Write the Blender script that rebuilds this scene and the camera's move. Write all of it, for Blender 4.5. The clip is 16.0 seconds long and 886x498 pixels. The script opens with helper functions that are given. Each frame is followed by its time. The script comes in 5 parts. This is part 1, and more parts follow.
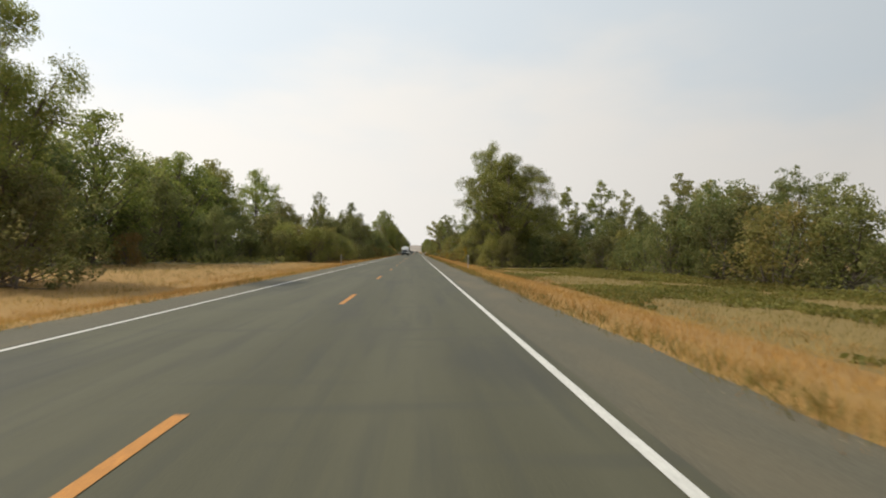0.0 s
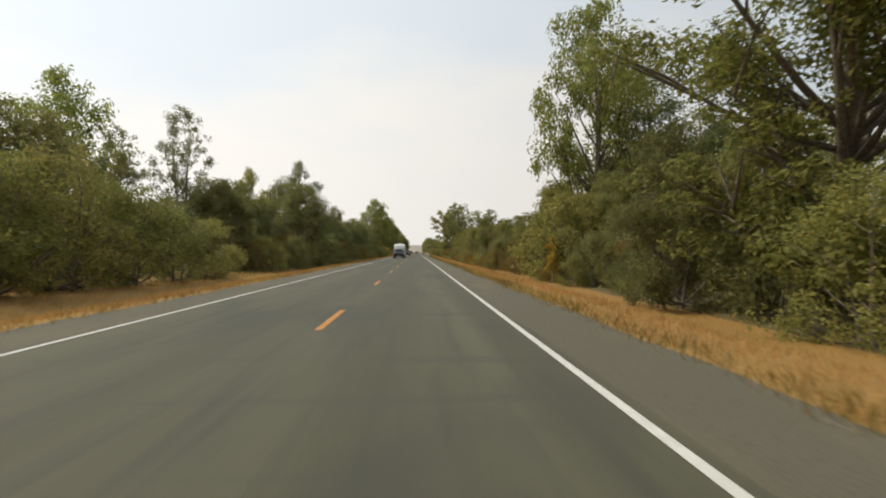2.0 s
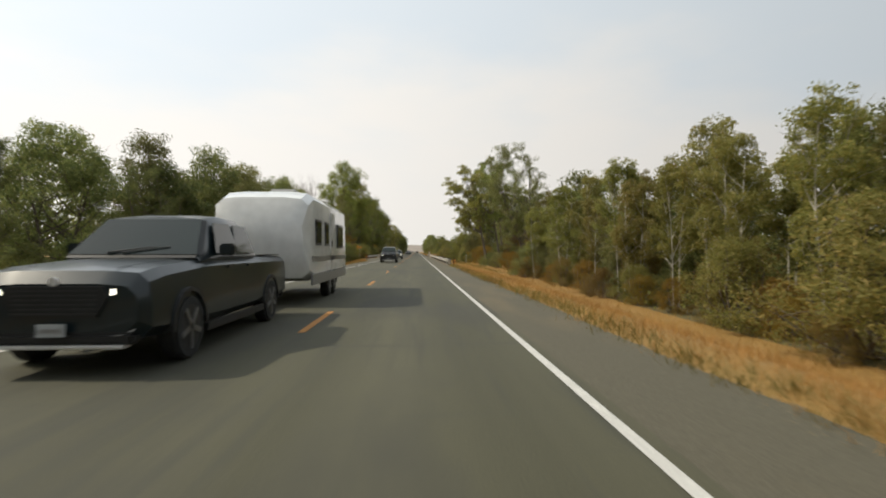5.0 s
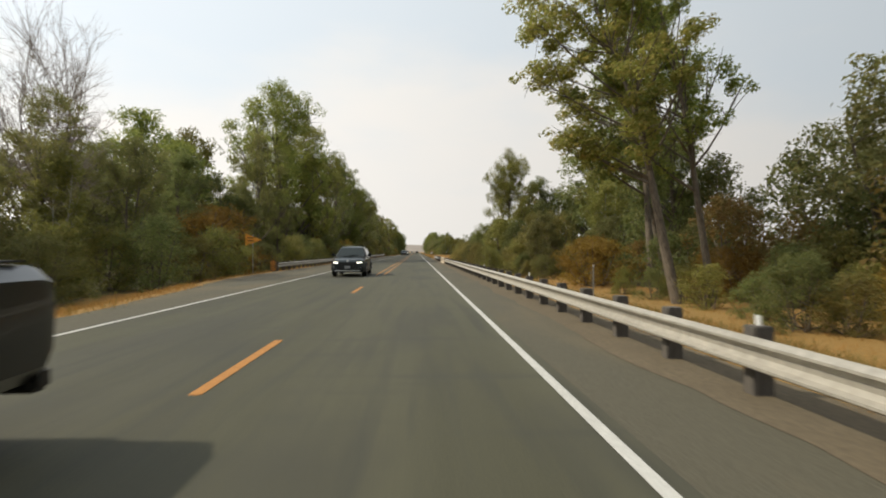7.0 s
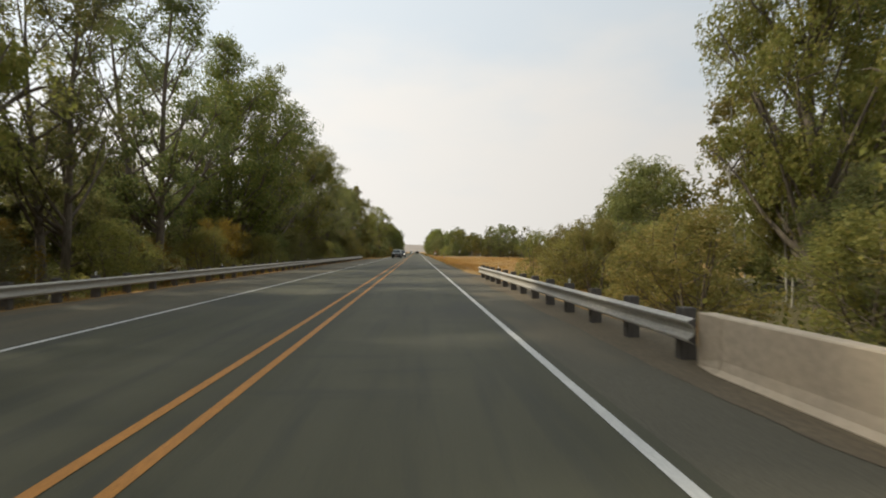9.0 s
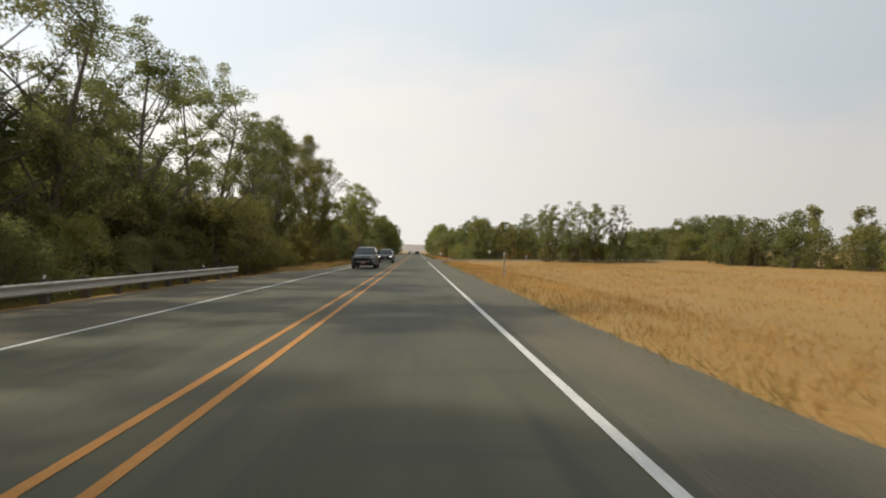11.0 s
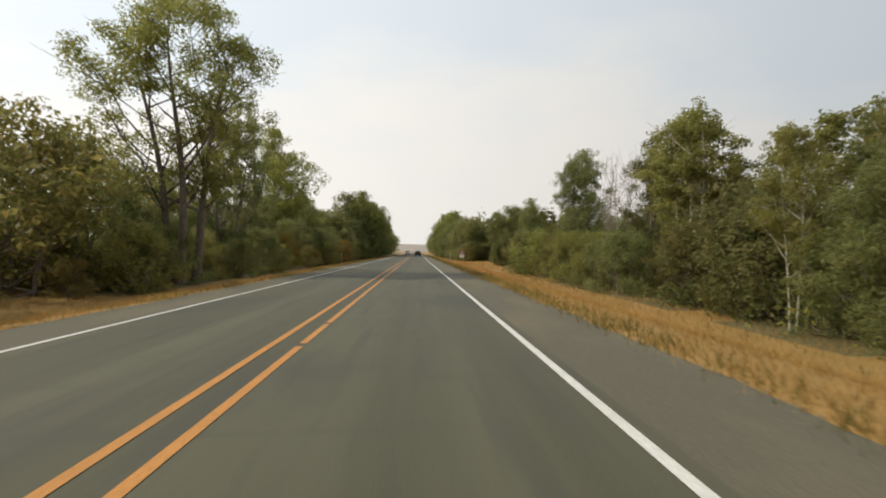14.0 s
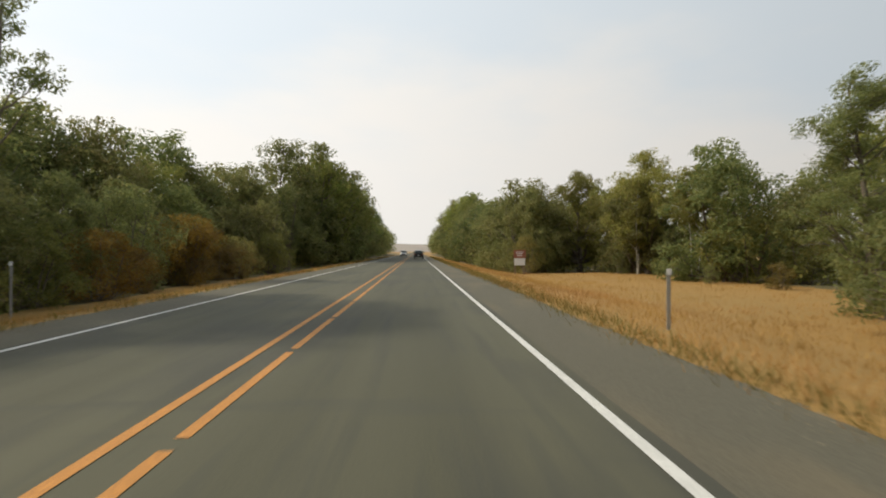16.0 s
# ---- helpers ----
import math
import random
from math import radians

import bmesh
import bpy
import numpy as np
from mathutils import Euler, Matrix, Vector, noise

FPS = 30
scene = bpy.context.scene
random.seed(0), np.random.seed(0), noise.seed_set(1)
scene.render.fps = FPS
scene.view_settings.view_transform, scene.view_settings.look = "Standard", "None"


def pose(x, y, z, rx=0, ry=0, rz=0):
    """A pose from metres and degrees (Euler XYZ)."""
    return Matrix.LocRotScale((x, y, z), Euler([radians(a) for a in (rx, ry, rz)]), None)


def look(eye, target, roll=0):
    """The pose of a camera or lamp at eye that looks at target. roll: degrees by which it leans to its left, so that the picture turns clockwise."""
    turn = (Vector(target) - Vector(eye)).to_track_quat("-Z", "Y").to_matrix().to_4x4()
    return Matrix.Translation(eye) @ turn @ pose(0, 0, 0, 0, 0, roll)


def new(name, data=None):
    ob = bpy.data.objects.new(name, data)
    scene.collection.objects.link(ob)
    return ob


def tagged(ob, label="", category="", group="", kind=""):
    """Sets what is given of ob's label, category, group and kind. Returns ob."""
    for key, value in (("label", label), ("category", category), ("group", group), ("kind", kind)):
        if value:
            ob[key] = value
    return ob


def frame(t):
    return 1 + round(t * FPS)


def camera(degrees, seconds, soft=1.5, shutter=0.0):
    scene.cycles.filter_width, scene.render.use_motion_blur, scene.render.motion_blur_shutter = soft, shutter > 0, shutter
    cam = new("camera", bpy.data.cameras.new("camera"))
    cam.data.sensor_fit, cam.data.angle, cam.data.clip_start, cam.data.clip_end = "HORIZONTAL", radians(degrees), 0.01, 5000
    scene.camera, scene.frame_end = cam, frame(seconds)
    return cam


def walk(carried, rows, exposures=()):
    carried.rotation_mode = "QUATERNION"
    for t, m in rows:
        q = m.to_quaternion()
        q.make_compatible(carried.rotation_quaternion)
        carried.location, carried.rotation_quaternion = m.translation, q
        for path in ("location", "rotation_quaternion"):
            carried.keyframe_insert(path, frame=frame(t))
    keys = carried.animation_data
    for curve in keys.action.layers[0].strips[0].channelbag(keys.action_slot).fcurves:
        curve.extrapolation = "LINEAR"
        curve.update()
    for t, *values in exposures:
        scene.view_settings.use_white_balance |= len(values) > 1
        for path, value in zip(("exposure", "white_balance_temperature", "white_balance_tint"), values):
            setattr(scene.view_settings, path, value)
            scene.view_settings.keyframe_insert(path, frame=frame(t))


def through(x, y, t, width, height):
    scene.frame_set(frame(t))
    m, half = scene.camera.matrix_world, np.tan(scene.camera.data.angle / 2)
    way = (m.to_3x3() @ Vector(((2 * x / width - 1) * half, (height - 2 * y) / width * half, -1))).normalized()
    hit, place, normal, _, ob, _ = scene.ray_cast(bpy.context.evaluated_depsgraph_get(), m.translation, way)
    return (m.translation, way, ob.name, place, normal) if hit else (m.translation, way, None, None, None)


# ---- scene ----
cam = camera(81.4, 16.0, soft=1.95, shutter=0.08)
# seconds, place along the road, place across it
WALK = [(0.0, 0.0, 1.98), (1.0, 32.72, 1.83), (2.0, 65.4, 1.73), (3.0, 98.05, 1.74), (4.0, 130.66, 1.79), (5.0, 163.2, 1.96), (6.0, 195.65, 2.1),
        (7.0, 227.95, 2.13), (8.0, 260.25, 2.06), (9.0, 292.4, 1.97), (10.0, 324.2, 2.0), (11.0, 355.62, 2.07), (12.0, 386.7, 2.06), (13.0, 417.45, 1.97),
        (14.0, 448.03, 1.92), (15.0, 478.58, 1.95), (16.0, 509.1, 1.95)]
walk(cam, [(t, pose(x, y, 1.38, 90.28, 0, -2.92)) for t, y, x in WALK])

# ---- world and light ----
SUN_WAY = Vector((1.0, -0.12, -0.95)).normalized()      # the way the sunlight travels
world = bpy.data.worlds.new("hazy_sky")
scene.world = world
world.use_nodes = True
wn, wl = world.node_tree.nodes, world.node_tree.links
wn.clear()
w_out = wn.new("ShaderNodeOutputWorld")
w_bg = wn.new("ShaderNodeBackground")
w_sky = wn.new("ShaderNodeTexSky")
w_sky.sky_type = "NISHITA"
w_sky.sun_disc = False
w_sky.sun_elevation = math.asin(-SUN_WAY.z)
w_sky.sun_rotation = math.atan2(-SUN_WAY.x, -SUN_WAY.y)
w_sky.air_density, w_sky.dust_density, w_sky.ozone_density = 1.0, 5.0, 1.0
w_co = wn.new("ShaderNodeTexCoord")
w_map = wn.new("ShaderNodeMapping")
w_map.inputs["Scale"].default_value = (0.8, 0.9, 2.2)
w_noise = wn.new("ShaderNodeTexNoise")
w_noise.inputs["Scale"].default_value, w_noise.inputs["Detail"].default_value = 2.6, 5.0
w_mix = wn.new("ShaderNodeMix")
w_mix.data_type = "RGBA"
HAZE, BLUE_HAZE = (7.25, 6.95, 6.5, 1), (6.0, 6.9, 7.5, 1)
w_mix.inputs[7].default_value = HAZE
wl.new(w_co.outputs["Generated"], w_map.inputs["Vector"])
wl.new(w_map.outputs["Vector"], w_noise.inputs["Vector"])
w_blue = wn.new("ShaderNodeMix")
w_blue.data_type = "RGBA"
w_blue.inputs[0].default_value = 0.8
w_blue.inputs[7].default_value = BLUE_HAZE
wl.new(w_sky.outputs["Color"], w_blue.inputs[6])
wl.new(w_blue.outputs[2], w_mix.inputs[6])
w_dot = wn.new("ShaderNodeVectorMath")
w_dot.operation = "DOT_PRODUCT"
w_dot.inputs[1].default_value = tuple(Vector((-0.8, 0.35, 0.45)).normalized())
wl.new(w_co.outputs["Generated"], w_dot.inputs[0])
w_glow = wn.new("ShaderNodeMapRange")
w_glow.inputs["From Min"].default_value, w_glow.inputs["From Max"].default_value = -0.2, 0.95
w_glow.inputs["To Min"].default_value, w_glow.inputs["To Max"].default_value = 0.72, 1.22
wl.new(w_dot.outputs["Value"], w_glow.inputs["Value"])
w_scale = wn.new("ShaderNodeVectorMath")
w_scale.operation = "SCALE"
wl.new(w_mix.outputs[2], w_scale.inputs[0])
wl.new(w_glow.outputs[0], w_scale.inputs["Scale"])
w_sep = wn.new("ShaderNodeSeparateXYZ")
wl.new(w_co.outputs["Generated"], w_sep.inputs[0])
w_bank = wn.new("ShaderNodeMath")       # a bank of pale cloud low over the horizon, with an uneven top
w_bank.operation = "MULTIPLY_ADD"
w_bank.inputs[1].default_value = -0.62
wl.new(w_noise.outputs["Fac"], w_bank.inputs[0])
wl.new(w_sep.outputs["Z"], w_bank.inputs[2])
w_share = wn.new("ShaderNodeMapRange")
w_share.interpolation_type = "SMOOTHSTEP"
w_share.inputs["From Min"].default_value, w_share.inputs["From Max"].default_value = -0.16, 0.1
w_share.inputs["To Min"].default_value, w_share.inputs["To Max"].default_value = 0.95, 0.3
wl.new(w_bank.outputs[0], w_share.inputs["Value"])
wl.new(w_share.outputs[0], w_mix.inputs[0])
wl.new(w_scale.outputs[0], w_bg.inputs["Color"])
wl.new(w_bg.outputs["Background"], w_out.inputs["Surface"])
w_bg.inputs["Strength"].default_value = 0.125

sun = new("sun", bpy.data.lights.new("sun", "SUN"))
sun.data.energy, sun.data.angle, sun.data.color = 3.3, radians(1.5), (1.0, 0.91, 0.72)
sun.matrix_world = look((0, 0, 60), Vector((0, 0, 60)) + SUN_WAY)
scene.view_settings.exposure = 0.0


# ---- materials ----
def material(name, rough=0.7, metal=0.0):
    m = bpy.data.materials.new(name)
    m.use_nodes = True
    bsdf = m.node_tree.nodes["Principled BSDF"]
    bsdf.inputs["Roughness"].default_value = rough
    bsdf.inputs["Metallic"].default_value = metal
    return m, m.node_tree.nodes, m.node_tree.links, bsdf


def noise_node(n, l, scale, detail=4.0, stretch=(1, 1, 1), space="Object"):
    co, mp, tx = n.new("ShaderNodeTexCoord"), n.new("ShaderNodeMapping"), n.new("ShaderNodeTexNoise")
    mp.inputs["Scale"].default_value = stretch
    tx.inputs["Scale"].default_value, tx.inputs["Detail"].default_value = scale, detail
    l.new(co.outputs[space], mp.inputs["Vector"])
    l.new(mp.outputs["Vector"], tx.inputs["Vector"])
    return tx.outputs["Fac"]


def ramp(n, l, fac, stops):
    r = n.new("ShaderNodeValToRGB")
    el = r.color_ramp.elements
    while len(el) < len(stops):
        el.new(0.5)
    for e, (p, c) in zip(el, stops):
        e.position, e.color = p, (*c, 1)
    l.new(fac, r.inputs["Fac"])
    return r.outputs["Color"]


def mix(n, l, fac, a, b, mode="MIX"):
    m = n.new("ShaderNodeMix")
    m.data_type, m.blend_type = "RGBA", mode
    for sock, v in ((m.inputs[0], fac), (m.inputs[6], a), (m.inputs[7], b)):
        if isinstance(v, (int, float)):
            sock.default_value = v
        elif isinstance(v, tuple):
            sock.default_value = (*v, 1)
        else:
            l.new(v, sock)
    return m.outputs[2]


def bump(n, l, bsdf, height, strength, distance=0.02):
    b = n.new("ShaderNodeBump")
    b.inputs["Strength"].default_value, b.inputs["Distance"].default_value = strength, distance
    l.new(height, b.inputs["Height"])
    l.new(b.outputs["Normal"], bsdf.inputs["Normal"])


def grainy(name, dark, light, scale=8.0, rough=0.7, metal=0.0, coarse=0.6, relief=0.3, stretch=(1, 1, 1)):
    """A surface with fine grain over broad stains."""
    m, n, l, b = material(name, rough, metal)
    fine = noise_node(n, l, scale, 6.0, stretch)
    broad = noise_node(n, l, coarse, 3.0, stretch)
    c = ramp(n, l, fine, [(0.3, dark), (0.7, light)])
    d = tuple((p + q) * 0.4 for p, q in zip(dark, light))
    f = ramp(n, l, broad, [(0.42, (0, 0, 0)), (0.68, (0.55, 0.55, 0.55))])
    l.new(mix(n, l, f, c, d), b.inputs["Base Color"])
    bump(n, l, b, fine, relief)
    return m


def leafy(name, a, b, c, through=0.6, vary=1.0):
    """Leaves: every leaf and every tree a little different, with light shining through."""
    m, n, l, bs = material(name, 0.6)
    geo, info = n.new("ShaderNodeNewGeometry"), n.new("ShaderNodeObjectInfo")
    col = ramp(n, l, geo.outputs["Random Per Island"], [(0.0, a), (0.55, b), (1.0, c)])
    hsv = n.new("ShaderNodeHueSaturation")
    hue, val = n.new("ShaderNodeMapRange"), n.new("ShaderNodeMapRange")
    hue.inputs["To Min"].default_value, hue.inputs["To Max"].default_value = 0.5 - 0.034 * vary, 0.5 + 0.012 * vary
    val.inputs["To Min"].default_value, val.inputs["To Max"].default_value = 1 - 0.26 * vary, 1 + 0.3 * vary
    wob = n.new("ShaderNodeMath")
    wob.operation = "FRACT"
    k = n.new("ShaderNodeMath")
    k.operation, k.inputs[1].default_value = "MULTIPLY", 7.31
    if vary == 0.0:     # a field of grass varies from patch to patch
        patch = noise_node(n, l, 0.22, 5.0, (1.0, 0.4, 1.0))
        hue.inputs["From Min"].default_value, hue.inputs["From Max"].default_value = 0.3, 0.7
        hue.inputs["To Min"].default_value, hue.inputs["To Max"].default_value = 0.487, 0.507
        tone = noise_node(n, l, 0.5, 5.0, (1.0, 0.3, 1.0))
        val.inputs["From Min"].default_value, val.inputs["From Max"].default_value = 0.3, 0.7
        val.inputs["To Min"].default_value, val.inputs["To Max"].default_value = 0.7, 1.22
    else:
        patch = info.outputs["Random"]
        tone = wob.outputs[0]
    l.new(patch, hue.inputs["Value"])
    l.new(info.outputs["Random"], k.inputs[0])
    l.new(k.outputs[0], wob.inputs[0])
    l.new(tone, val.inputs["Value"])
    l.new(hue.outputs[0], hsv.inputs["Hue"])
    l.new(val.outputs[0], hsv.inputs["Value"])
    l.new(col, hsv.inputs["Color"])
    l.new(hsv.outputs["Color"], bs.inputs["Base Color"])
    bs.inputs["Specular IOR Level"].default_value = 0.3
    tr, sh = n.new("ShaderNodeBsdfTranslucent"), n.new("ShaderNodeMixShader")
    sh.inputs[0].default_value = through
    l.new(hsv.outputs["Color"], tr.inputs["Color"])
    l.new(bs.outputs[0], sh.inputs[1])
    l.new(tr.outputs[0], sh.inputs[2])
    l.new(sh.outputs[0], n["Material Output"].inputs["Surface"])
    return m


LEAF_GREEN = leafy("cottonwood_leaf", (0.145, 0.176, 0.045), (0.209, 0.24, 0.058), (0.338, 0.317, 0.084))
LEAF_DARK = leafy("dark_leaf", (0.121, 0.146, 0.053), (0.179, 0.203, 0.067), (0.264, 0.253, 0.088))
LEAF_OLIVE = leafy("olive_leaf", (0.156, 0.167, 0.048), (0.223, 0.229, 0.062), (0.324, 0.277, 0.08))
LEAF_GOLD = leafy("yellowing_leaf", (0.215, 0.142, 0.026), (0.275, 0.185, 0.034), (0.3, 0.215, 0.04), 0.56, 0.5)
LEAF_YELLOW = leafy("bright_yellow_leaf", (0.36, 0.25, 0.03), (0.44, 0.31, 0.035), (0.3, 0.23, 0.035), 0.5, 0.15)
LEAF_RUST = leafy("browned_leaf", (0.19, 0.135, 0.042), (0.24, 0.165, 0.048), (0.17, 0.155, 0.045), 0.56, 0.45)
BLADE_DRY = leafy("dry_grass_blade", (0.36, 0.208, 0.055), (0.43, 0.255, 0.073), (0.5, 0.312, 0.1), 0.35, 0.0)
BLADE_GREEN = leafy("green_grass_blade", (0.12, 0.112, 0.026), (0.17, 0.148, 0.032), (0.24, 0.165, 0.038), 0.4, 0.0)
WEED = leafy("olive_weed_leaf", (0.13, 0.135, 0.032), (0.18, 0.17, 0.04), (0.24, 0.2, 0.05), 0.5, 0.0)
BARK = grainy("grey_brown_bark", (0.07, 0.055, 0.04), (0.2, 0.165, 0.125), 6, 0.9, relief=0.6, stretch=(3, 3, 0.6))
BARK_PALE = grainy("pale_aspen_bark", (0.26, 0.24, 0.19), (0.5, 0.47, 0.4), 7, 0.85, stretch=(1, 1, 2.5))
BARK_DEAD = grainy("bleached_dead_wood", (0.2, 0.16, 0.13), (0.38, 0.32, 0.27), 9, 0.9)
CONCRETE = grainy("weathered_concrete", (0.44, 0.355, 0.255), (0.6, 0.49, 0.36), 11, 0.85, coarse=0.5)
GALV = grainy("weathered_galvanised_steel", (0.33, 0.305, 0.26), (0.5, 0.465, 0.4), 14, 0.55, 0.25, coarse=1.2, relief=0.15)
POST_WOOD = grainy("dark_weathered_timber", (0.06, 0.055, 0.05), (0.15, 0.13, 0.11), 12, 0.9, stretch=(2, 2, 0.4))
SIGN_WOOD = grainy("brown_timber_post", (0.16, 0.11, 0.07), (0.28, 0.2, 0.13), 12, 0.85, stretch=(2, 2, 0.4))
STEEL = grainy("dull_sign_steel", (0.3, 0.31, 0.31), (0.45, 0.45, 0.44), 20, 0.5, 0.6)
ORANGE = grainy("amber_sign_sheeting", (0.72, 0.28, 0.03), (0.85, 0.36, 0.05), 5, 0.45, relief=0.02)
BLACK_SHEET = grainy("black_sign_sheeting", (0.015, 0.015, 0.015), (0.03, 0.03, 0.03), 5, 0.45, relief=0.02)
WHITE_SHEET = grainy("white_sign_sheeting", (0.68, 0.68, 0.66), (0.8, 0.8, 0.78), 5, 0.45, relief=0.02)
PLATE = grainy("dusty_number_plate", (0.3, 0.31, 0.31), (0.4, 0.41, 0.41), 9, 0.6, relief=0.02)
BROWN_SHEET = grainy("red_brown_sign_paint", (0.24, 0.085, 0.05), (0.32, 0.12, 0.07), 5, 0.5, relief=0.02)
PAINT_WHITE = grainy("worn_white_road_paint", (0.42, 0.41, 0.385), (0.62, 0.61, 0.57), 30, 0.75, coarse=3.0, relief=0.1)
PAINT_AMBER = grainy("worn_yellow_road_paint", (0.27, 0.115, 0.024), (0.56, 0.245, 0.045), 45, 0.75, coarse=2.0, relief=0.1)


def glossy(name, colour, rough=0.25, metal=0.0, coat=0.6):
    m, n, l, b = material(name, rough, metal)
    f = noise_node(n, l, 3.0, 4.0)
    l.new(ramp(n, l, f, [(0.3, tuple(c * 0.85 for c in colour)), (0.7, colour)]), b.inputs["Base Color"])
    b.inputs["Coat Weight"].default_value = coat
    return m


CAR_BLACK = glossy("black_car_paint", (0.011, 0.012, 0.013), 0.28, 0.0, 0.4)
CAR_GREY = glossy("dark_grey_car_paint", (0.017, 0.02, 0.018), 0.3, 0.1, 0.5)
CAR_BLUE = glossy("dark_blue_car_paint", (0.008, 0.015, 0.018), 0.3, 0.0, 0.3)
PLATE_WARM = grainy("orange_number_plate", (0.42, 0.16, 0.04), (0.55, 0.22, 0.06), 9, 0.6, relief=0.02)
CAR_WHITE = glossy("white_vehicle_paint", (0.72, 0.72, 0.7))
TRIM = glossy("black_plastic_trim", (0.012, 0.012, 0.012), 0.5, 0, 0)
RUBBER = grainy("tyre_rubber", (0.012, 0.012, 0.012), (0.025, 0.025, 0.025), 30, 0.85)
ALLOY = glossy("grey_alloy", (0.3, 0.3, 0.31), 0.35, 0.9, 0)
CHROME = glossy("bright_trim", (0.82, 0.82, 0.82), 0.42, 0.75, 0)
GLASS = glossy("tinted_car_glass", (0.012, 0.02, 0.018), 0.06, 0.0, 0.0)
GLASS.node_tree.nodes["Principled BSDF"].inputs["IOR"].default_value = 1.42
TAIL = glossy("red_lamp_lens", (0.25, 0.012, 0.01), 0.2)
LAMP_ON = bpy.data.materials.new("lit_headlamp")
SILVER = glossy("satin_silver_trim", (0.34, 0.34, 0.34), 0.35, 0.6, 0)
LAMP_ON.use_nodes = True
LAMP_ON.node_tree.nodes["Principled BSDF"].inputs["Emission Color"].default_value = (1.0, 0.93, 0.75, 1)
LAMP_ON.node_tree.nodes["Principled BSDF"].inputs["Emission Strength"].default_value = 3.0


def asphalt():
    m, n, l, b = material("worn_grey_asphalt", 0.82)
    grit = noise_node(n, l, 55, 3.0)
    lanes = noise_node(n, l, 0.9, 4.0, (1.0, 0.02, 1.0))
    patch = noise_node(n, l, 0.35, 5.0, (1.0, 0.35, 1.0))
    c = ramp(n, l, grit, [(0.3, (0.037, 0.0355, 0.019)), (0.72, (0.071, 0.067, 0.036))])
    c = mix(n, l, ramp(n, l, lanes, [(0.38, (0, 0, 0)), (0.66, (0.75, 0.75, 0.75))]), c, (0.083, 0.078, 0.046))
    c = mix(n, l, ramp(n, l, patch, [(0.52, (0, 0, 0)), (0.62, (0.6, 0.6, 0.6))]), c, (0.037, 0.036, 0.027))
    streak = noise_node(n, l, 3.2, 6.0, (1.0, 0.07, 1.0))
    c = mix(n, l, ramp(n, l, streak, [(0.5, (0, 0, 0)), (0.72, (0.7, 0.7, 0.7))]), c, (0.036, 0.036, 0.026))
    bars = noise_node(n, l, 1.7, 5.0, (0.12, 1.0, 1.0))
    c = mix(n, l, ramp(n, l, bars, [(0.58, (0, 0, 0)), (0.66, (0.5, 0.5, 0.5))]), c, (0.044, 0.043, 0.03))
    l.new(c, b.inputs["Base Color"])
    bump(n, l, b, grit, 0.25, 0.01)
    return m


ASPHALT = asphalt()


def gravelled():
    m, n, l, b = material("gravelly_old_asphalt", 0.9)
    grit = noise_node(n, l, 40, 4.0)
    broad = noise_node(n, l, 0.8, 4.0, (1.0, 0.25, 1.0))
    c = ramp(n, l, grit, [(0.3, (0.058, 0.052, 0.034)), (0.72, (0.108, 0.096, 0.064))])
    c = mix(n, l, ramp(n, l, broad, [(0.5, (0, 0, 0)), (0.7, (0.4, 0.4, 0.4))]), c, (0.16, 0.12, 0.066))
    l.new(c, b.inputs["Base Color"])
    bump(n, l, b, grit, 0.35, 0.015)
    return m


GRAVEL = gravelled()


def dry_ground():
    m, n, l, b = material("dry_grass_ground", 0.95)
    fine, mid, broad = noise_node(n, l, 9, 6.0), noise_node(n, l, 0.9, 5.0, (1, 0.4, 1)), noise_node(n, l, 0.055, 4.0)
    c = ramp(n, l, fine, [(0.3, (0.22, 0.123, 0.028)), (0.7, (0.31, 0.178, 0.045))])
    c = mix(n, l, ramp(n, l, mid, [(0.46, (0, 0, 0)), (0.66, (0.4, 0.4, 0.4))]), c, (0.28, 0.155, 0.04))
    c = mix(n, l, ramp(n, l, broad, [(0.5, (0, 0, 0)), (0.62, (0.6, 0.6, 0.6))]), c, (0.235, 0.148, 0.04))
    l.new(c, b.inputs["Base Color"])
    bump(n, l, b, fine, 0.5, 0.05)
    return m


GROUND = dry_ground()
# litter and weeds, with the dark under the trees put into the colour
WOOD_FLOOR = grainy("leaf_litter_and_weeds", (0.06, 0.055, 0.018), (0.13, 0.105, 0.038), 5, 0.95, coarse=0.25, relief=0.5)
MEADOW = grainy("olive_meadow_ground", (0.135, 0.094, 0.022), (0.22, 0.146, 0.037), 7, 0.95, coarse=0.2, relief=0.5)
# distance haze is mixed into the hills' base colour
HILL = grainy("far_straw_hills", (0.24, 0.205, 0.175), (0.31, 0.27, 0.23), 0.01, 1.0, coarse=0.002, relief=0.0)


# ---- mesh helpers ----
def mesh_of(name, verts, faces, mats, smooth=False, index=None):
    me = bpy.data.meshes.new(name)
    me.from_pydata([tuple(v) for v in verts], [], [tuple(int(i) for i in f) for f in faces])
    for m in (mats if isinstance(mats, (list, tuple)) else [mats]):
        me.materials.append(m)
    if index is not None:
        me.polygons.foreach_set("material_index", index)
    if smooth:
        me.polygons.foreach_set("use_smooth", [True] * len(me.polygons))
    me.update()
    return me


